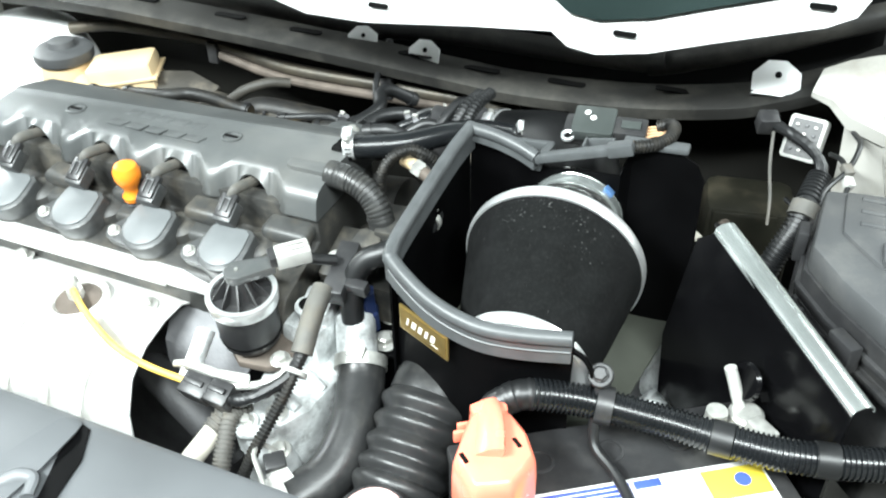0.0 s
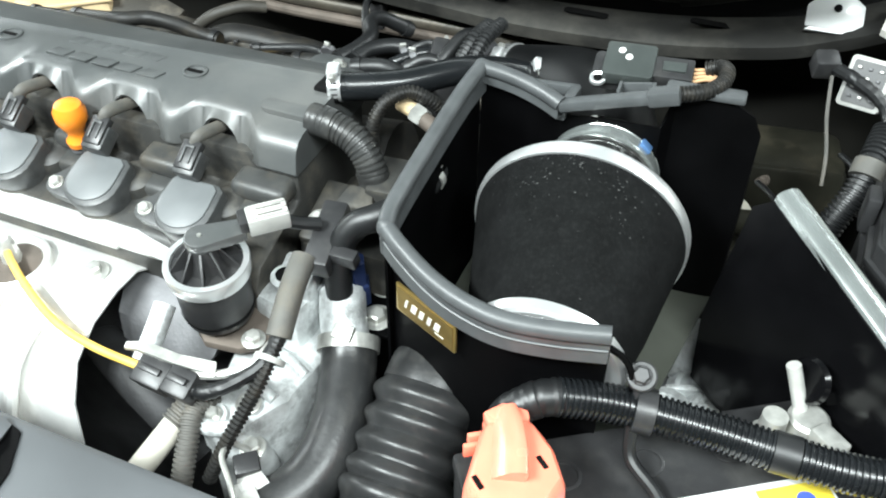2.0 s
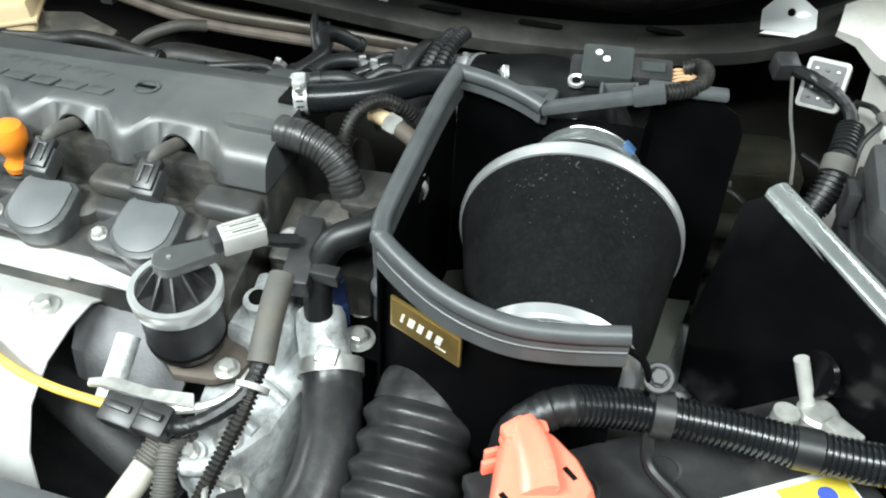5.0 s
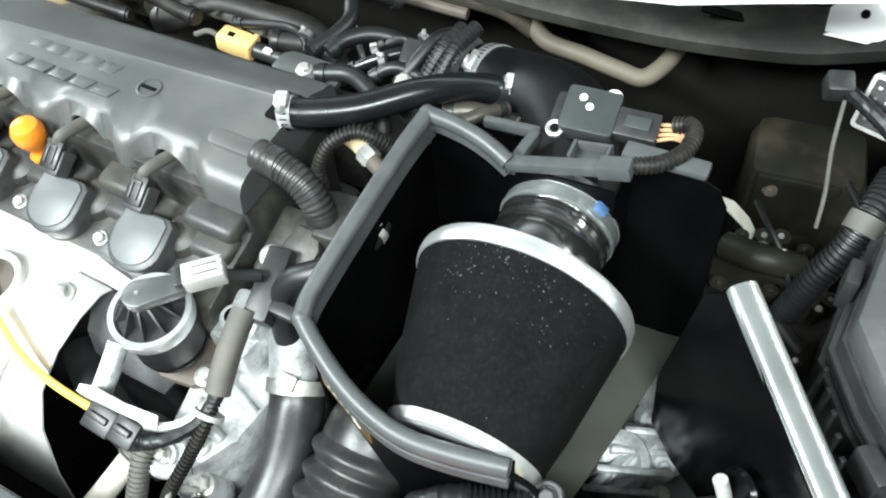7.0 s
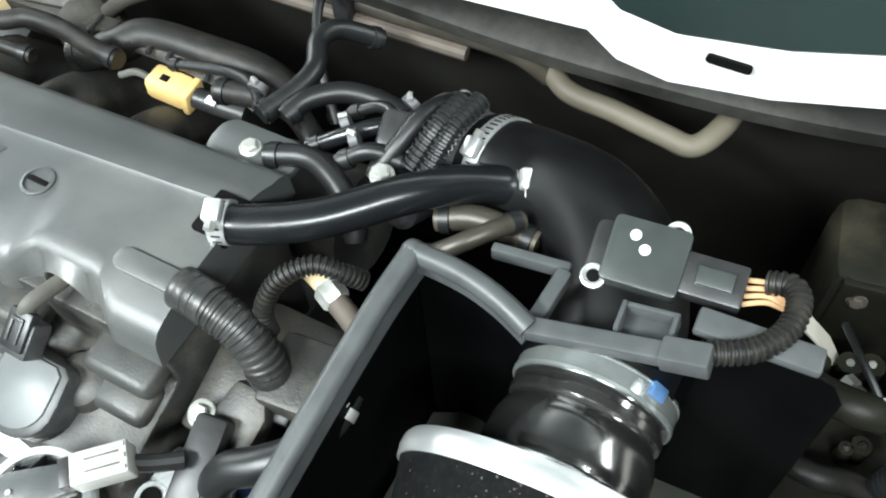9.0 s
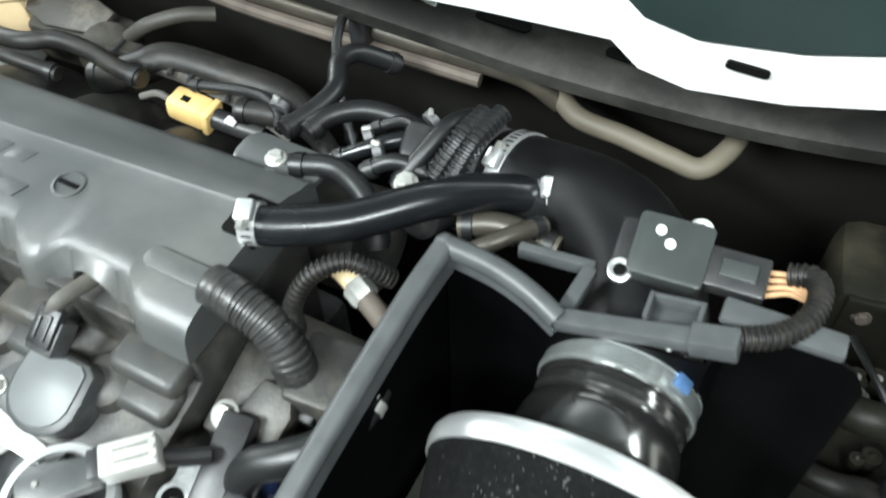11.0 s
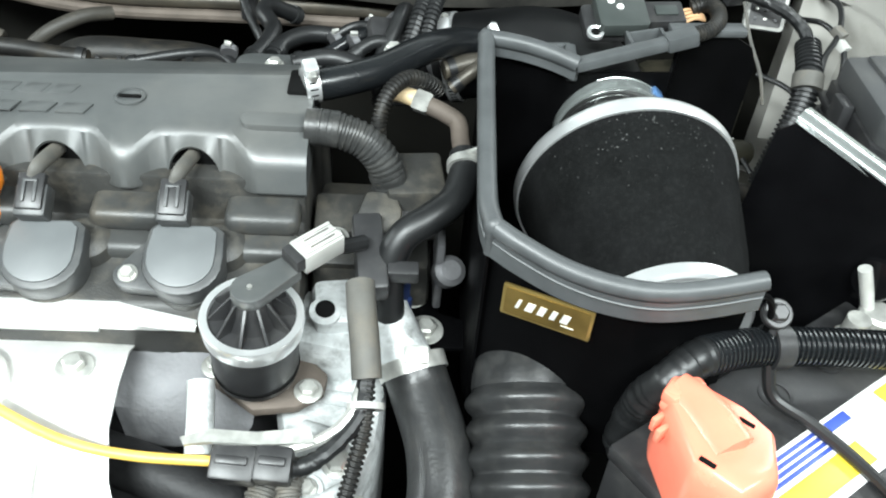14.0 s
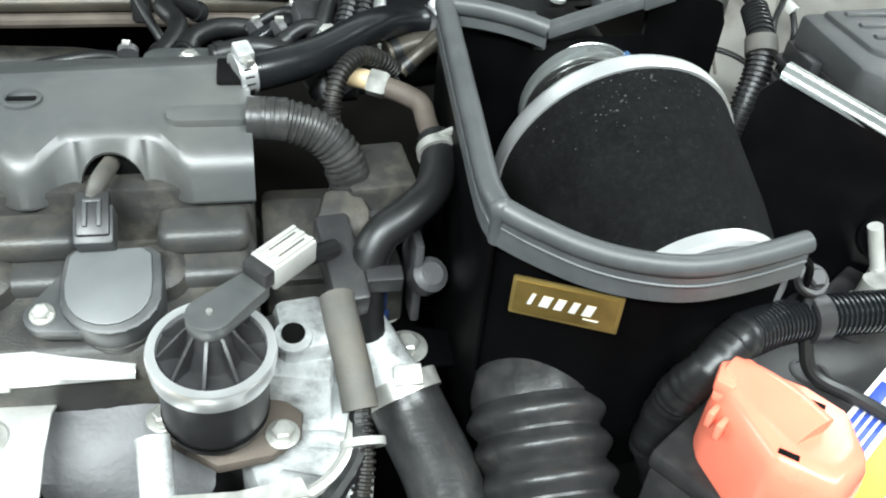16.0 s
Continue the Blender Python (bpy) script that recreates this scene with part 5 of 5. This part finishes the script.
solid("loose_plug", box((0.466, 0.325, 0.868), (0.020, 0.018, 0.020), pose(0, 0, 0, 20, 0, 20).to_3x3(), 0.003), PLASTIC, "black loose plug hanging by its wires", "connector")
solid("plug_lead", tube([(0.475, 0.322, 0.868), (0.495, 0.308, 0.866), (0.512, 0.298, 0.860), (0.524, 0.285, 0.850), (0.524, 0.265, 0.838)], 0.0055, 10, wob=0.2), RUBBER, "taped black wires from the loose plug", "wiring")
solid("fender_conduit", tube([(0.524, 0.275, 0.845), (0.518, 0.245, 0.835), (0.512, 0.225, 0.815), (0.500, 0.21, 0.785), (0.490, 0.20, 0.745)], 0.0105, 14, rib=(0.0042, 0.002)), RUBBER, "ribbed black conduit along the fender", "conduit")
solid("conduit_band", lathe((0.516, 0.236, 0.829), (0.15, 0.7, 0.6), [(-0.007, 0.012), (-0.007, 0.0132), (0.007, 0.0132), (0.007, 0.012)], 24), DUSTHOSE, "grey tape band round the conduit", "tape")
solid("hanging_wire", tube([(0.474, 0.318, 0.862), (0.478, 0.29, 0.840), (0.485, 0.262, 0.820), (0.488, 0.245, 0.800)], 0.0016, 6), DUSTHOSE, "thin loose grey wire", "wire")

# ---- back of the bay ----
acp = thing("coolant_pipes", (0.0, 0.36, 0.80), "pair of long dull metal pipes along the firewall", "pipes")
part("pipe", tube([(-0.475, 0.362, 0.816), (-0.415, 0.380, 0.822), (-0.325, 0.388, 0.821), (-0.242, 0.389, 0.818), (-0.130, 0.380, 0.8045), (0.012, 0.380, 0.8045), (0.114, 0.385, 0.8015), (0.160, 0.390, 0.795), (0.186, 0.396, 0.776)], 0.0085, 12), DULLPIPE, acp, "dull aluminium pipe")
part("pipe", tube([(-0.247, 0.385, 0.8045), (-0.130, 0.372, 0.7925), (0.012, 0.372, 0.7925), (0.124, 0.378, 0.7895)], 0.006, 10), RUST, acp)
for x, y in ((-0.247, 0.387), (0.020, 0.375)):
    part("clip", box((x, y, 0.808), (0.016, 0.024, 0.030), bevel=0.003), PLASTIC, acp, "black pipe clip")
solid("bent_pipe", tube([(0.160, 0.425, 0.800), (0.170, 0.415, 0.785), (0.202, 0.387, 0.778), (0.246, 0.381, 0.778), (0.284, 0.375, 0.778), (0.307, 0.373, 0.779), (0.320, 0.392, 0.785), (0.326, 0.42, 0.79)], 0.0085, 12), FADED, "dusty tan bent pipe on the firewall", "pipe")

res = thing("brake_reservoir", (-0.42, 0.29, 0.76), "cream brake fluid reservoir with a grey cap", "reservoir")
part("tank", lathe((-0.405, 0.275, 0.745), (0, 0, 1), [(0, 0.030), (0.05, 0.034), (0.068, 0.032), (0.072, 0.028)], 28), CREAM, res)
part("cap", lathe((-0.405, 0.275, 0.816), (0, 0, 1), [(0, 0.036), (0.004, 0.038), (0.014, 0.038), (0.017, 0.034), (0.018, 0.018), (0.026, 0.016), (0.027, 0.012)], 36), GREYLID, res, "grey ridged screw cap")
part("neck", box((-0.355, 0.275, 0.775), (0.06, 0.06, 0.05), pose(0, 0, 0, 0, 10, 20).to_3x3(), 0.006), CREAM, res)
blockm = thing("coolant_tank", (-0.315, 0.29, 0.74), "tan square fluid tank behind the engine cover", "tank")
part("tank", box((-0.315, 0.285, 0.79), (0.085, 0.06, 0.075), pose(0, 0, 0, 0, -6, 28).to_3x3(), 0.008), CREAM, blockm)
part("seam", box((-0.315, 0.285, 0.806), (0.090, 0.065, 0.004), pose(0, 0, 0, 0, -6, 28).to_3x3(), 0.001), CREAM, blockm)

man = thing("intake_manifold", (-0.05, 0.25, 0.66), "dusty black plastic intake manifold behind the head", "intake manifold")
for k in range(4):
    x = 0.02 - 0.088 * k
    part("runner", tube([(x, 0.16, 0.755), (x, 0.20, 0.762), (x, 0.24, 0.745), (x, 0.27, 0.71), (x, 0.28, 0.66)], 0.024, 16), HEAD, man)
part("plenum", tube([(-0.30, 0.255, 0.69), (-0.1, 0.25, 0.69), (0.1, 0.25, 0.71)], 0.045, 20), HEAD, man)
part("rail_bolt", bolt((0.068, 0.192, 0.845), (0, 0, 1), 0.0055, 0.004, 1.35), ZINC, man, "bright steel bolt")
part("rail_foot", prism(round_rect(0.065, 0.032, 0.012), at((0.070, 0.194, 0.838)), 0.007, 0.002), COVER, man, "rounded lug behind the cover")
valve = thing("purge_valve", (-0.24, 0.30, 0.74), "dusty brown valve with a flat bracket behind the cover", "valve")
part("bracket", prism([(-0.045, -0.012), (-0.01, -0.022), (0.04, -0.014), (0.048, 0.010), (0.0, 0.022), (-0.040, 0.012)], at((-0.235, 0.300, 0.792), (0.1, -0.5, 0.85)), 0.010, 0.002), GRIME, valve, "dusty flat bracket")
part("body", lathe((-0.185, 0.288, 0.760), (0.25, -0.25, 1), [(0, 0.026), (0.020, 0.026), (0.024, 0.022), (0.034, 0.020), (0.037, 0.012)], 26), GRIME, valve)
part("foot", box((-0.225, 0.300, 0.765), (0.09, 0.04, 0.045), pose(0, 0, 0, 10, 6, 8).to_3x3(), 0.006), GRIME, valve)
part("pipe", tube([(-0.165, 0.295, 0.790), (-0.145, 0.302, 0.805), (-0.12, 0.318, 0.812), (-0.10, 0.335, 0.808)], 0.0065, 12), GRIME, valve, "short dusty pipe")
tray = thing("wiring_tray", (-0.08, 0.275, 0.765), "dusty black wiring tray along the back of the engine", "cable tray")
part("channel", strip([[(-0.165, 0.262, 0.795), (-0.165, 0.270, 0.800), (-0.165, 0.286, 0.796), (-0.165, 0.292, 0.784)], [(-0.09, 0.266, 0.793), (-0.09, 0.274, 0.798), (-0.09, 0.290, 0.794), (-0.09, 0.296, 0.782)], [(-0.03, 0.266, 0.788), (-0.03, 0.274, 0.793), (-0.03, 0.289, 0.789), (-0.03, 0.295, 0.777)], [(0.02, 0.258, 0.780), (0.02, 0.266, 0.785), (0.02, 0.280, 0.781), (0.02, 0.286, 0.770)]], 0.002), GRIME, tray)
for k in range(9):
    x = -0.155 + 0.0185 * k
    part("rib", box((x, 0.277 - 0.004 * abs(k - 4) / 4, 0.7985 - 0.0004 * k * k / 2), (0.004, 0.024, 0.005), pose(0, 0, 0, -12, 2, 20).to_3x3(), 0.001), PLASTIC, tray)
throttle = thing("throttle_body", (0.16, 0.25, 0.78), "dark throttle body with hoses and plugs", "throttle body")
part("body", lathe((0.205, 0.258, 0.822), (-0.97, 0.05, -0.1), [(0, 0.036), (0.02, 0.036), (0.022, 0.040), (0.045, 0.040), (0.05, 0.036)], 30), DARKMETAL, throttle)
part("motor", lathe((0.17, 0.235, 0.82), (-0.3, -0.9, 0.3), [(0, 0.022), (0.03, 0.022), (0.033, 0.018)], 20), PLASTIC, throttle)
part("gearbox", box((0.155, 0.240, 0.848), (0.036, 0.028, 0.024), pose(0, 0, 0, 20, 10, 15).to_3x3(), 0.005), PLASTIC, throttle)
part("bolt", bolt((0.160, 0.202, 0.856), (0, -0.2, 1), 0.0062, 0.006, 1.25), ZINC, throttle, "pale bolt head")
part("loom_branch", tube([(0.172, 0.215, 0.855), (0.180, 0.235, 0.874), (0.186, 0.26, 0.878)], 0.0065, 10, rib=(0.004, 0.0014)), RUBBER, throttle)
part("loom_branch", tube([(0.184, 0.212, 0.858), (0.190, 0.235, 0.876), (0.196, 0.262, 0.880)], 0.006, 10, rib=(0.004, 0.0014)), RUBBER, throttle)
for pts, r, mt, lb in (
    ([(-0.27, 0.230, 0.812), (-0.206, 0.225, 0.822), (-0.181, 0.239, 0.822), (-0.150, 0.242, 0.820), (-0.119, 0.238, 0.818), (-0.092, 0.237, 0.816)], 0.0075, DARKHOSE, "dusty grey rubber hose behind the cover"),
    ([(-0.17, 0.255, 0.775), (-0.13, 0.268, 0.790), (-0.109, 0.283, 0.795), (-0.058, 0.290, 0.792), (-0.007, 0.294, 0.786), (0.03, 0.292, 0.765)], 0.0145, DARKHOSE, "thick dusty heater hose"),
    ([(0.043, 0.231, 0.826), (0.053, 0.260, 0.828), (0.055, 0.282, 0.830), (0.044, 0.305, 0.832), (0.048, 0.325, 0.828), (0.07, 0.345, 0.81)], 0.0075, RUBBER, "black vacuum hose rising behind the engine"),
    ([(0.061, 0.235, 0.828), (0.068, 0.252, 0.832), (0.085, 0.268, 0.832), (0.106, 0.276, 0.828), (0.131, 0.280, 0.818)], 0.0075, RUBBER, "black hose arching to the throttle body"),
    ([(-0.02, 0.255, 0.80), (0.02, 0.262, 0.802), (0.045, 0.262, 0.797), (0.07, 0.25, 0.785)], 0.009, DARKHOSE, "black taped wiring behind the cover"),
    ([(-0.07, 0.262, 0.800), (-0.02, 0.268, 0.808), (0.01, 0.262, 0.812), (0.03, 0.245, 0.808)], 0.0045, RUBBER, "thin black fuel line"),
    ([(-0.30, 0.205, 0.822), (-0.25, 0.203, 0.826), (-0.20, 0.204, 0.826), (-0.15, 0.210, 0.820)], 0.006, DARKHOSE, "dusty wire bundle along the cover"),
    ([(0.082, 0.19, 0.848), (0.108, 0.198, 0.850), (0.128, 0.193, 0.849), (0.147, 0.182, 0.842), (0.155, 0.172, 0.825)], 0.0075, RUBBER, "black conduit dropping behind the cover"),
    ([(0.126, 0.205, 0.848), (0.145, 0.215, 0.857), (0.165, 0.22, 0.850)], 0.0055, RUBBER, "small black vacuum hose"),
    ([(0.200, 0.195, 0.846), (0.225, 0.203, 0.850), (0.262, 0.202, 0.850)], 0.008, DULLPIPE, "dull metal tube under the breather hose"),
    ([(0.150, 0.205, 0.845), (0.160, 0.228, 0.862), (0.166, 0.250, 0.868), (0.170, 0.275, 0.855), (0.165, 0.30, 0.83)], 0.0060, RUBBER, "black conduit over the throttle body"),
    ([(0.095, 0.215, 0.835), (0.118, 0.228, 0.846), (0.135, 0.240, 0.850), (0.150, 0.262, 0.842), (0.150, 0.29, 0.82)], 0.0055, GLOSSHOSE, "shiny black vacuum hose"),
    ([(0.105, 0.250, 0.838), (0.125, 0.256, 0.848), (0.140, 0.250, 0.852), (0.152, 0.232, 0.850)], 0.0040, RUBBER, "thin black vacuum hose"),
    ([(0.205, 0.165, 0.848), (0.222, 0.170, 0.862), (0.238, 0.185, 0.868), (0.250, 0.205, 0.862)], 0.0055, DULLPIPE, "dull metal pipe beside the shield"),
    ([(0.005, 0.412, 0.850), (0.012, 0.375, 0.838), (0.022, 0.335, 0.826), (0.040, 0.305, 0.805), (0.062, 0.283, 0.775)], 0.004, RUBBER, "thin black ribbed wire on the firewall"),
):
    hs = thing("hose", min(pts, key=lambda p: p[2]), lb, "hose", "hoses behind the engine")
    part("tube", tube(pts, r, 14), mt, hs)
    for a, b in ((pts[0], pts[1]), (pts[-1], pts[-2])):
        dd = (V(b) - V(a)).normalized()
        part("end_band", lathe(V(a) + dd * 0.006, dd, [(-0.003, r), (-0.003, r + 0.0012), (0.003, r + 0.0012), (0.003, r)], 20), RUBBER, hs)
inj = thing("yellow_connector", (-0.073, 0.256, 0.76), "yellow electrical connector with black plug", "connector")
yr, yo = pose(0, 0, 0, 0, 8, 4).to_3x3(), V(-0.027, 0.030, -0.030)
part("shell", box(V(-0.045, 0.226, 0.810) + yo, (0.034, 0.022, 0.020), yr, 0.004), PALEYELLOW, inj)
part("collar", box(V(-0.026, 0.2275, 0.807) + yo, (0.007, 0.0245, 0.022), yr, 0.003), PALEYELLOW, inj)
part("plug", tube([p + yo for p in (V(-0.024, 0.2275, 0.807), V(-0.005, 0.23, 0.804), V(0.018, 0.234, 0.800))], 0.0085, 12), PLASTIC, inj)
part("clip", box(V(-0.005, 0.226, 0.8125) + yo, (0.009, 0.007, 0.003), yr, 0.0008), PAPER, inj, "white clip")
part("wire", tube([p + yo for p in (V(-0.063, 0.225, 0.812), V(-0.075, 0.223, 0.816), V(-0.090, 0.219, 0.810))], 0.003, 8), DUSTHOSE, inj)
part("window", box(V(-0.046, 0.2245, 0.8205) + yo, (0.007, 0.006, 0.001), yr, 0.0003), VOID, inj)
for i, (x, y, z) in enumerate(((0.128, 0.222, 0.852), (0.112, 0.236, 0.846), (0.178, 0.232, 0.862), (0.140, 0.272, 0.842), (0.020, 0.258, 0.818))):
    hcl = thing("hose_clamp", (x, y, z - 0.008), "small bright spring hose clamp behind the engine", "hose clamp", "small hose clamps")
    part("band", lathe((x, y, z), (0.8 - 0.2 * i, 0.5, 0.2), [(-0.0028, 0.0064), (-0.0028, 0.0074), (0.0028, 0.0074), (0.0028, 0.0064)], 20), DARKMETAL, hcl)
    part("ear", box((x, y - 0.002, z + 0.0085), (0.006, 0.003, 0.004), pose(0, 0, 0, 20, 0, 40 * i).to_3x3(), 0.0006), ZINC, hcl)
for i, pts in enumerate((
    [(0.545, 0.33, 0.87), (0.552, 0.30, 0.872), (0.545, 0.27, 0.86), (0.53, 0.25, 0.845), (0.528, 0.235, 0.82)],
    [(0.53, 0.315, 0.85), (0.540, 0.29, 0.858), (0.548, 0.262, 0.852), (0.545, 0.24, 0.835), (0.535, 0.232, 0.81)],
    [(0.50, 0.30, 0.80), (0.515, 0.27, 0.805), (0.525, 0.25, 0.80), (0.52, 0.235, 0.785)],
    [(0.44, 0.29, 0.76), (0.455, 0.265, 0.765), (0.475, 0.245, 0.755), (0.49, 0.225, 0.74)],
)):
    wr = thing("fender_wire", min(pts, key=lambda p: p[2]), "thin black wire with a pale plug beside the fender", "wire", "fender wires")
    part("wire", tube(pts, 0.0026, 8), RUBBER, wr)
    part("plug", box(pts[2], (0.009, 0.012, 0.008), pose(0, 0, 0, 20, 15 * i, 30).to_3x3(), 0.001), LIGHTPLASTIC if i % 2 else DUSTHOSE, wr, "small pale plug")
solid("gear_linkage", box((0.435, 0.15, 0.665), (0.05, 0.05, 0.05), pose(0, 0, 0, 20, 30, 20).to_3x3(), 0.010), CAST, "dull cast gearbox bracket below the shield", "bracket")
mc = thing("master_cylinder", (0.47, 0.38, 0.64), "dark olive housing low on the firewall", "housing")
part("body", box((0.465, 0.37, 0.70), (0.10, 0.08, 0.12), pose(0, 0, 0, 0, 0, 10).to_3x3(), 0.016), OLIVEDARK, mc)
part("flange", box((0.465, 0.335, 0.72), (0.07, 0.012, 0.07), pose(0, 0, 0, 0, 0, 10).to_3x3(), 0.004), OLIVEDARK, mc)
part("bolt", bolt((0.445, 0.326, 0.74), (0, -1, 0.2), 0.005, 0.004, 1.4), RUST, mc)

# ---- front ----
shr = thing("radiator_shroud", (0.0, -0.25, 0.70), "grey plastic radiator shroud across the front", "radiator shroud")
part("top", strip([[(x, -0.186, 0.745), (x, -0.190, 0.772), (x, -0.198, 0.777), (x, -0.24, 0.777), (x, -0.33, 0.774), (x, -0.37, 0.765), (x, -0.375, 0.68)] for x in (-0.5, -0.3, -0.1, 0.0, 0.05, 0.1, 0.15, 0.2, 0.24)], 0.003), SHROUD, shr)
part("ridge", tube([(0.020, -0.267, 0.778), (0.030, -0.258, 0.781), (0.041, -0.256, 0.780), (0.047, -0.268, 0.778)], 0.006, 10, flat=0.6), SHROUD, shr, "curled lip")
part("flap", strip([[(0.026, -0.196, 0.779), (0.022, -0.205, 0.786), (0.010, -0.24, 0.784), (-0.004, -0.27, 0.779)], [(0.036, -0.199, 0.779), (0.040, -0.21, 0.782), (0.040, -0.245, 0.781), (0.034, -0.285, 0.778)]], 0.002), SHROUD, shr, "folded flap")
# flat black sheet laid on the shroud as the shade in the fold
part("gap_shade", prism([(0.025, -0.196), (0.045, -0.201), (0.060, -0.227), (0.068, -0.265), (0.060, -0.31), (0.035, -0.31), (0.055, -0.265), (0.043, -0.236)], at((0, 0, 0.7772)), 0.0016), SATIN, shr, "flat black sheet for the shaded gap beside the flap")
hc = thing("hose_clip", (0.205, -0.185, 0.70), "pale metal spring clip over the hose", "hose clip")
part("band", lathe((0.172, -0.150, 0.690), (-0.62, -0.78, -0.1), [(-0.007, 0.0222), (-0.007, 0.0245), (0.007, 0.0245), (0.007, 0.0222)], 30), LIGHTPLASTIC, hc)
part("ear", box((0.158, -0.132, 0.716), (0.018, 0.016, 0.012), pose(0, 0, 0, 10, 0, 40).to_3x3(), 0.002), PLASTIC, hc, "black clip block")
part("tongue", strip([[(0.146, -0.128, 0.708), (0.150, -0.120, 0.712)], [(0.160, -0.148, 0.716), (0.172, -0.134, 0.718)], [(0.176, -0.156, 0.708), (0.188, -0.140, 0.708)]], 0.002), LIGHTPLASTIC, hc, "pale bent tongue")
part("wire_loop", tube([(0.150, -0.118, 0.712), (0.141, -0.124, 0.722), (0.143, -0.138, 0.726), (0.158, -0.152, 0.722), (0.170, -0.165, 0.712)], 0.0022, 8), ZINC, hc, "bent steel wire")
cap = thing("coolant_filler", (0.262, -0.155, 0.70), "round metal cap with a pale sticker", "cap")
part("cap", lathe((0.264, -0.160, 0.690), (0, 0, 1), [(0, 0.024), (0.03, 0.024), (0.036, 0.030), (0.044, 0.030), (0.048, 0.026)], 32), PLASTIC, cap)
part("sticker", lathe((0.264, -0.160, 0.738), (0, 0, 1), [(0, 0.024), (0.001, 0.0235)], 32), material("pink_white_sticker", (0.55, 0.36, 0.34), 0.4, var=0.5, scale=90, bump=0), cap, "pale worn round sticker")

gear = thing("gearbox_housing", (0.44, 0.11, 0.62), "dull cast gearbox parts deep below the shield", "gearbox")
rnd = random.Random(4)
for x, y, z, r2 in ((0.435, 0.155, 0.672, 0.020), (0.418, 0.075, 0.676, 0.028), (0.452, 0.12, 0.668, 0.014), (0.44, 0.095, 0.665, 0.018), (0.425, 0.125, 0.665, 0.016), (0.455, 0.16, 0.655, 0.016)):
    ax3 = V(rnd.uniform(-0.5, 0.5), rnd.uniform(-0.6, 0.1), 1)
    part("boss", lathe((x, y, z - 0.03), ax3, [(0, r2 * 1.2), (0.02, r2), (0.030, r2 * 0.92), (0.033, r2 * 0.7), (0.030, r2 * 0.45)], 18), CAST, gear)
for y in (0.04, 0.06, 0.08, 0.10):
    part("fin", box((0.43 + 0.2 * (y - 0.07), y, 0.665), (0.06, 0.006, 0.03), pose(0, 0, 0, 10, 8, 25).to_3x3(), 0.002), CAST, gear)
for x, y, z, r3 in ((0.411, 0.067, 0.668, 0.018), (0.450, 0.078, 0.664, 0.010), (0.478, 0.141, 0.652, 0.011), (0.448, 0.16, 0.660, 0.010), (0.413, 0.175, 0.664, 0.012)):
    part("boss_ring", lathe((x, y, z), (-0.1, -0.4, 1), [(0, r3), (0.006, r3), (0.008, r3 * 0.85), (0.008, r3 * 0.5), (0.003, r3 * 0.45)], 22), CAST, gear)
    part("bolt", bolt((x + 0.004, y - 0.02, z - 0.006), (0.1, -0.4, 1), 0.0055, 0.006, 1.4), ZINC, gear, "plated bolt")
for k in range(6):
    part("rod", tube([(0.405 + 0.008 * k, 0.03 + 0.012 * k, 0.672), (0.415 + 0.008 * k, 0.055 + 0.012 * k, 0.676), (0.420 + 0.009 * k, 0.085 + 0.010 * k, 0.664)], 0.0042, 8), CAST, gear)
part("casing", box((0.43, 0.09, 0.625), (0.12, 0.16, 0.05), bevel=0.01), DARKMETAL, gear)
clutter = thing("shift_linkage", (0.46, 0.22, 0.66), "dark gear linkage with small bolts added as bright glints", "gear linkage")
part("plate", prism([(0.41, 0.17), (0.47, 0.13), (0.53, 0.16), (0.53, 0.26), (0.46, 0.29), (0.41, 0.26)], at((0, 0, 0.700)), 0.012, 0.004), OLIVEDARK, clutter, "dark olive plate")
rnd = random.Random(9)
# studs and bolts added to stand for scattered bright glints
for x, y in [(0.438, 0.278), (0.455, 0.285), (0.468, 0.29), (0.49, 0.284), (0.436, 0.22), (0.467, 0.225), (0.475, 0.231), (0.493, 0.197), (0.514, 0.23), (0.52, 0.243), (0.51, 0.175), (0.489, 0.188)]:
    part("stud", tube([(x, y, 0.70), (x, y, 0.728)], rnd.uniform(0.004, 0.009), 12), OLIVEDARK, clutter)
    part("bolt", bolt((x, y, 0.728), (rnd.uniform(-0.4, 0.4), -0.5, 1), rnd.uniform(0.0014, 0.0026), 0.002, 1.3), ZINC if x > 0.507 or y > 0.284 else OLIVEDARK, clutter)
part("arm", tube([(0.42, 0.20, 0.735), (0.45, 0.19, 0.745), (0.48, 0.20, 0.735), (0.51, 0.19, 0.72)], 0.008, 12), DARKHOSE, clutter)
part("arm", tube([(0.43, 0.25, 0.74), (0.46, 0.24, 0.752), (0.49, 0.25, 0.745)], 0.012, 12), OLIVEDARK, clutter)
solid("tan_bracket", strip([[(0.405, 0.292, 0.742), (0.405, 0.300, 0.742)], [(0.420, 0.290, 0.738), (0.422, 0.302, 0.738)], [(0.436, 0.286, 0.730), (0.438, 0.298, 0.729)], [(0.446, 0.283, 0.720), (0.449, 0.292, 0.719)]], 0.002), PALEPIPE, "pale cream bent bracket on the firewall", "bracket")
solid("pipe_union", lathe((0.455, 0.27, 0.73), (0.6, -0.5, 0.2), [(0, 0.006), (0.008, 0.006), (0.009, 0.0045), (0.02, 0.0045)], 6), ZINC, "plated pipe union behind the shield", "pipe fitting")
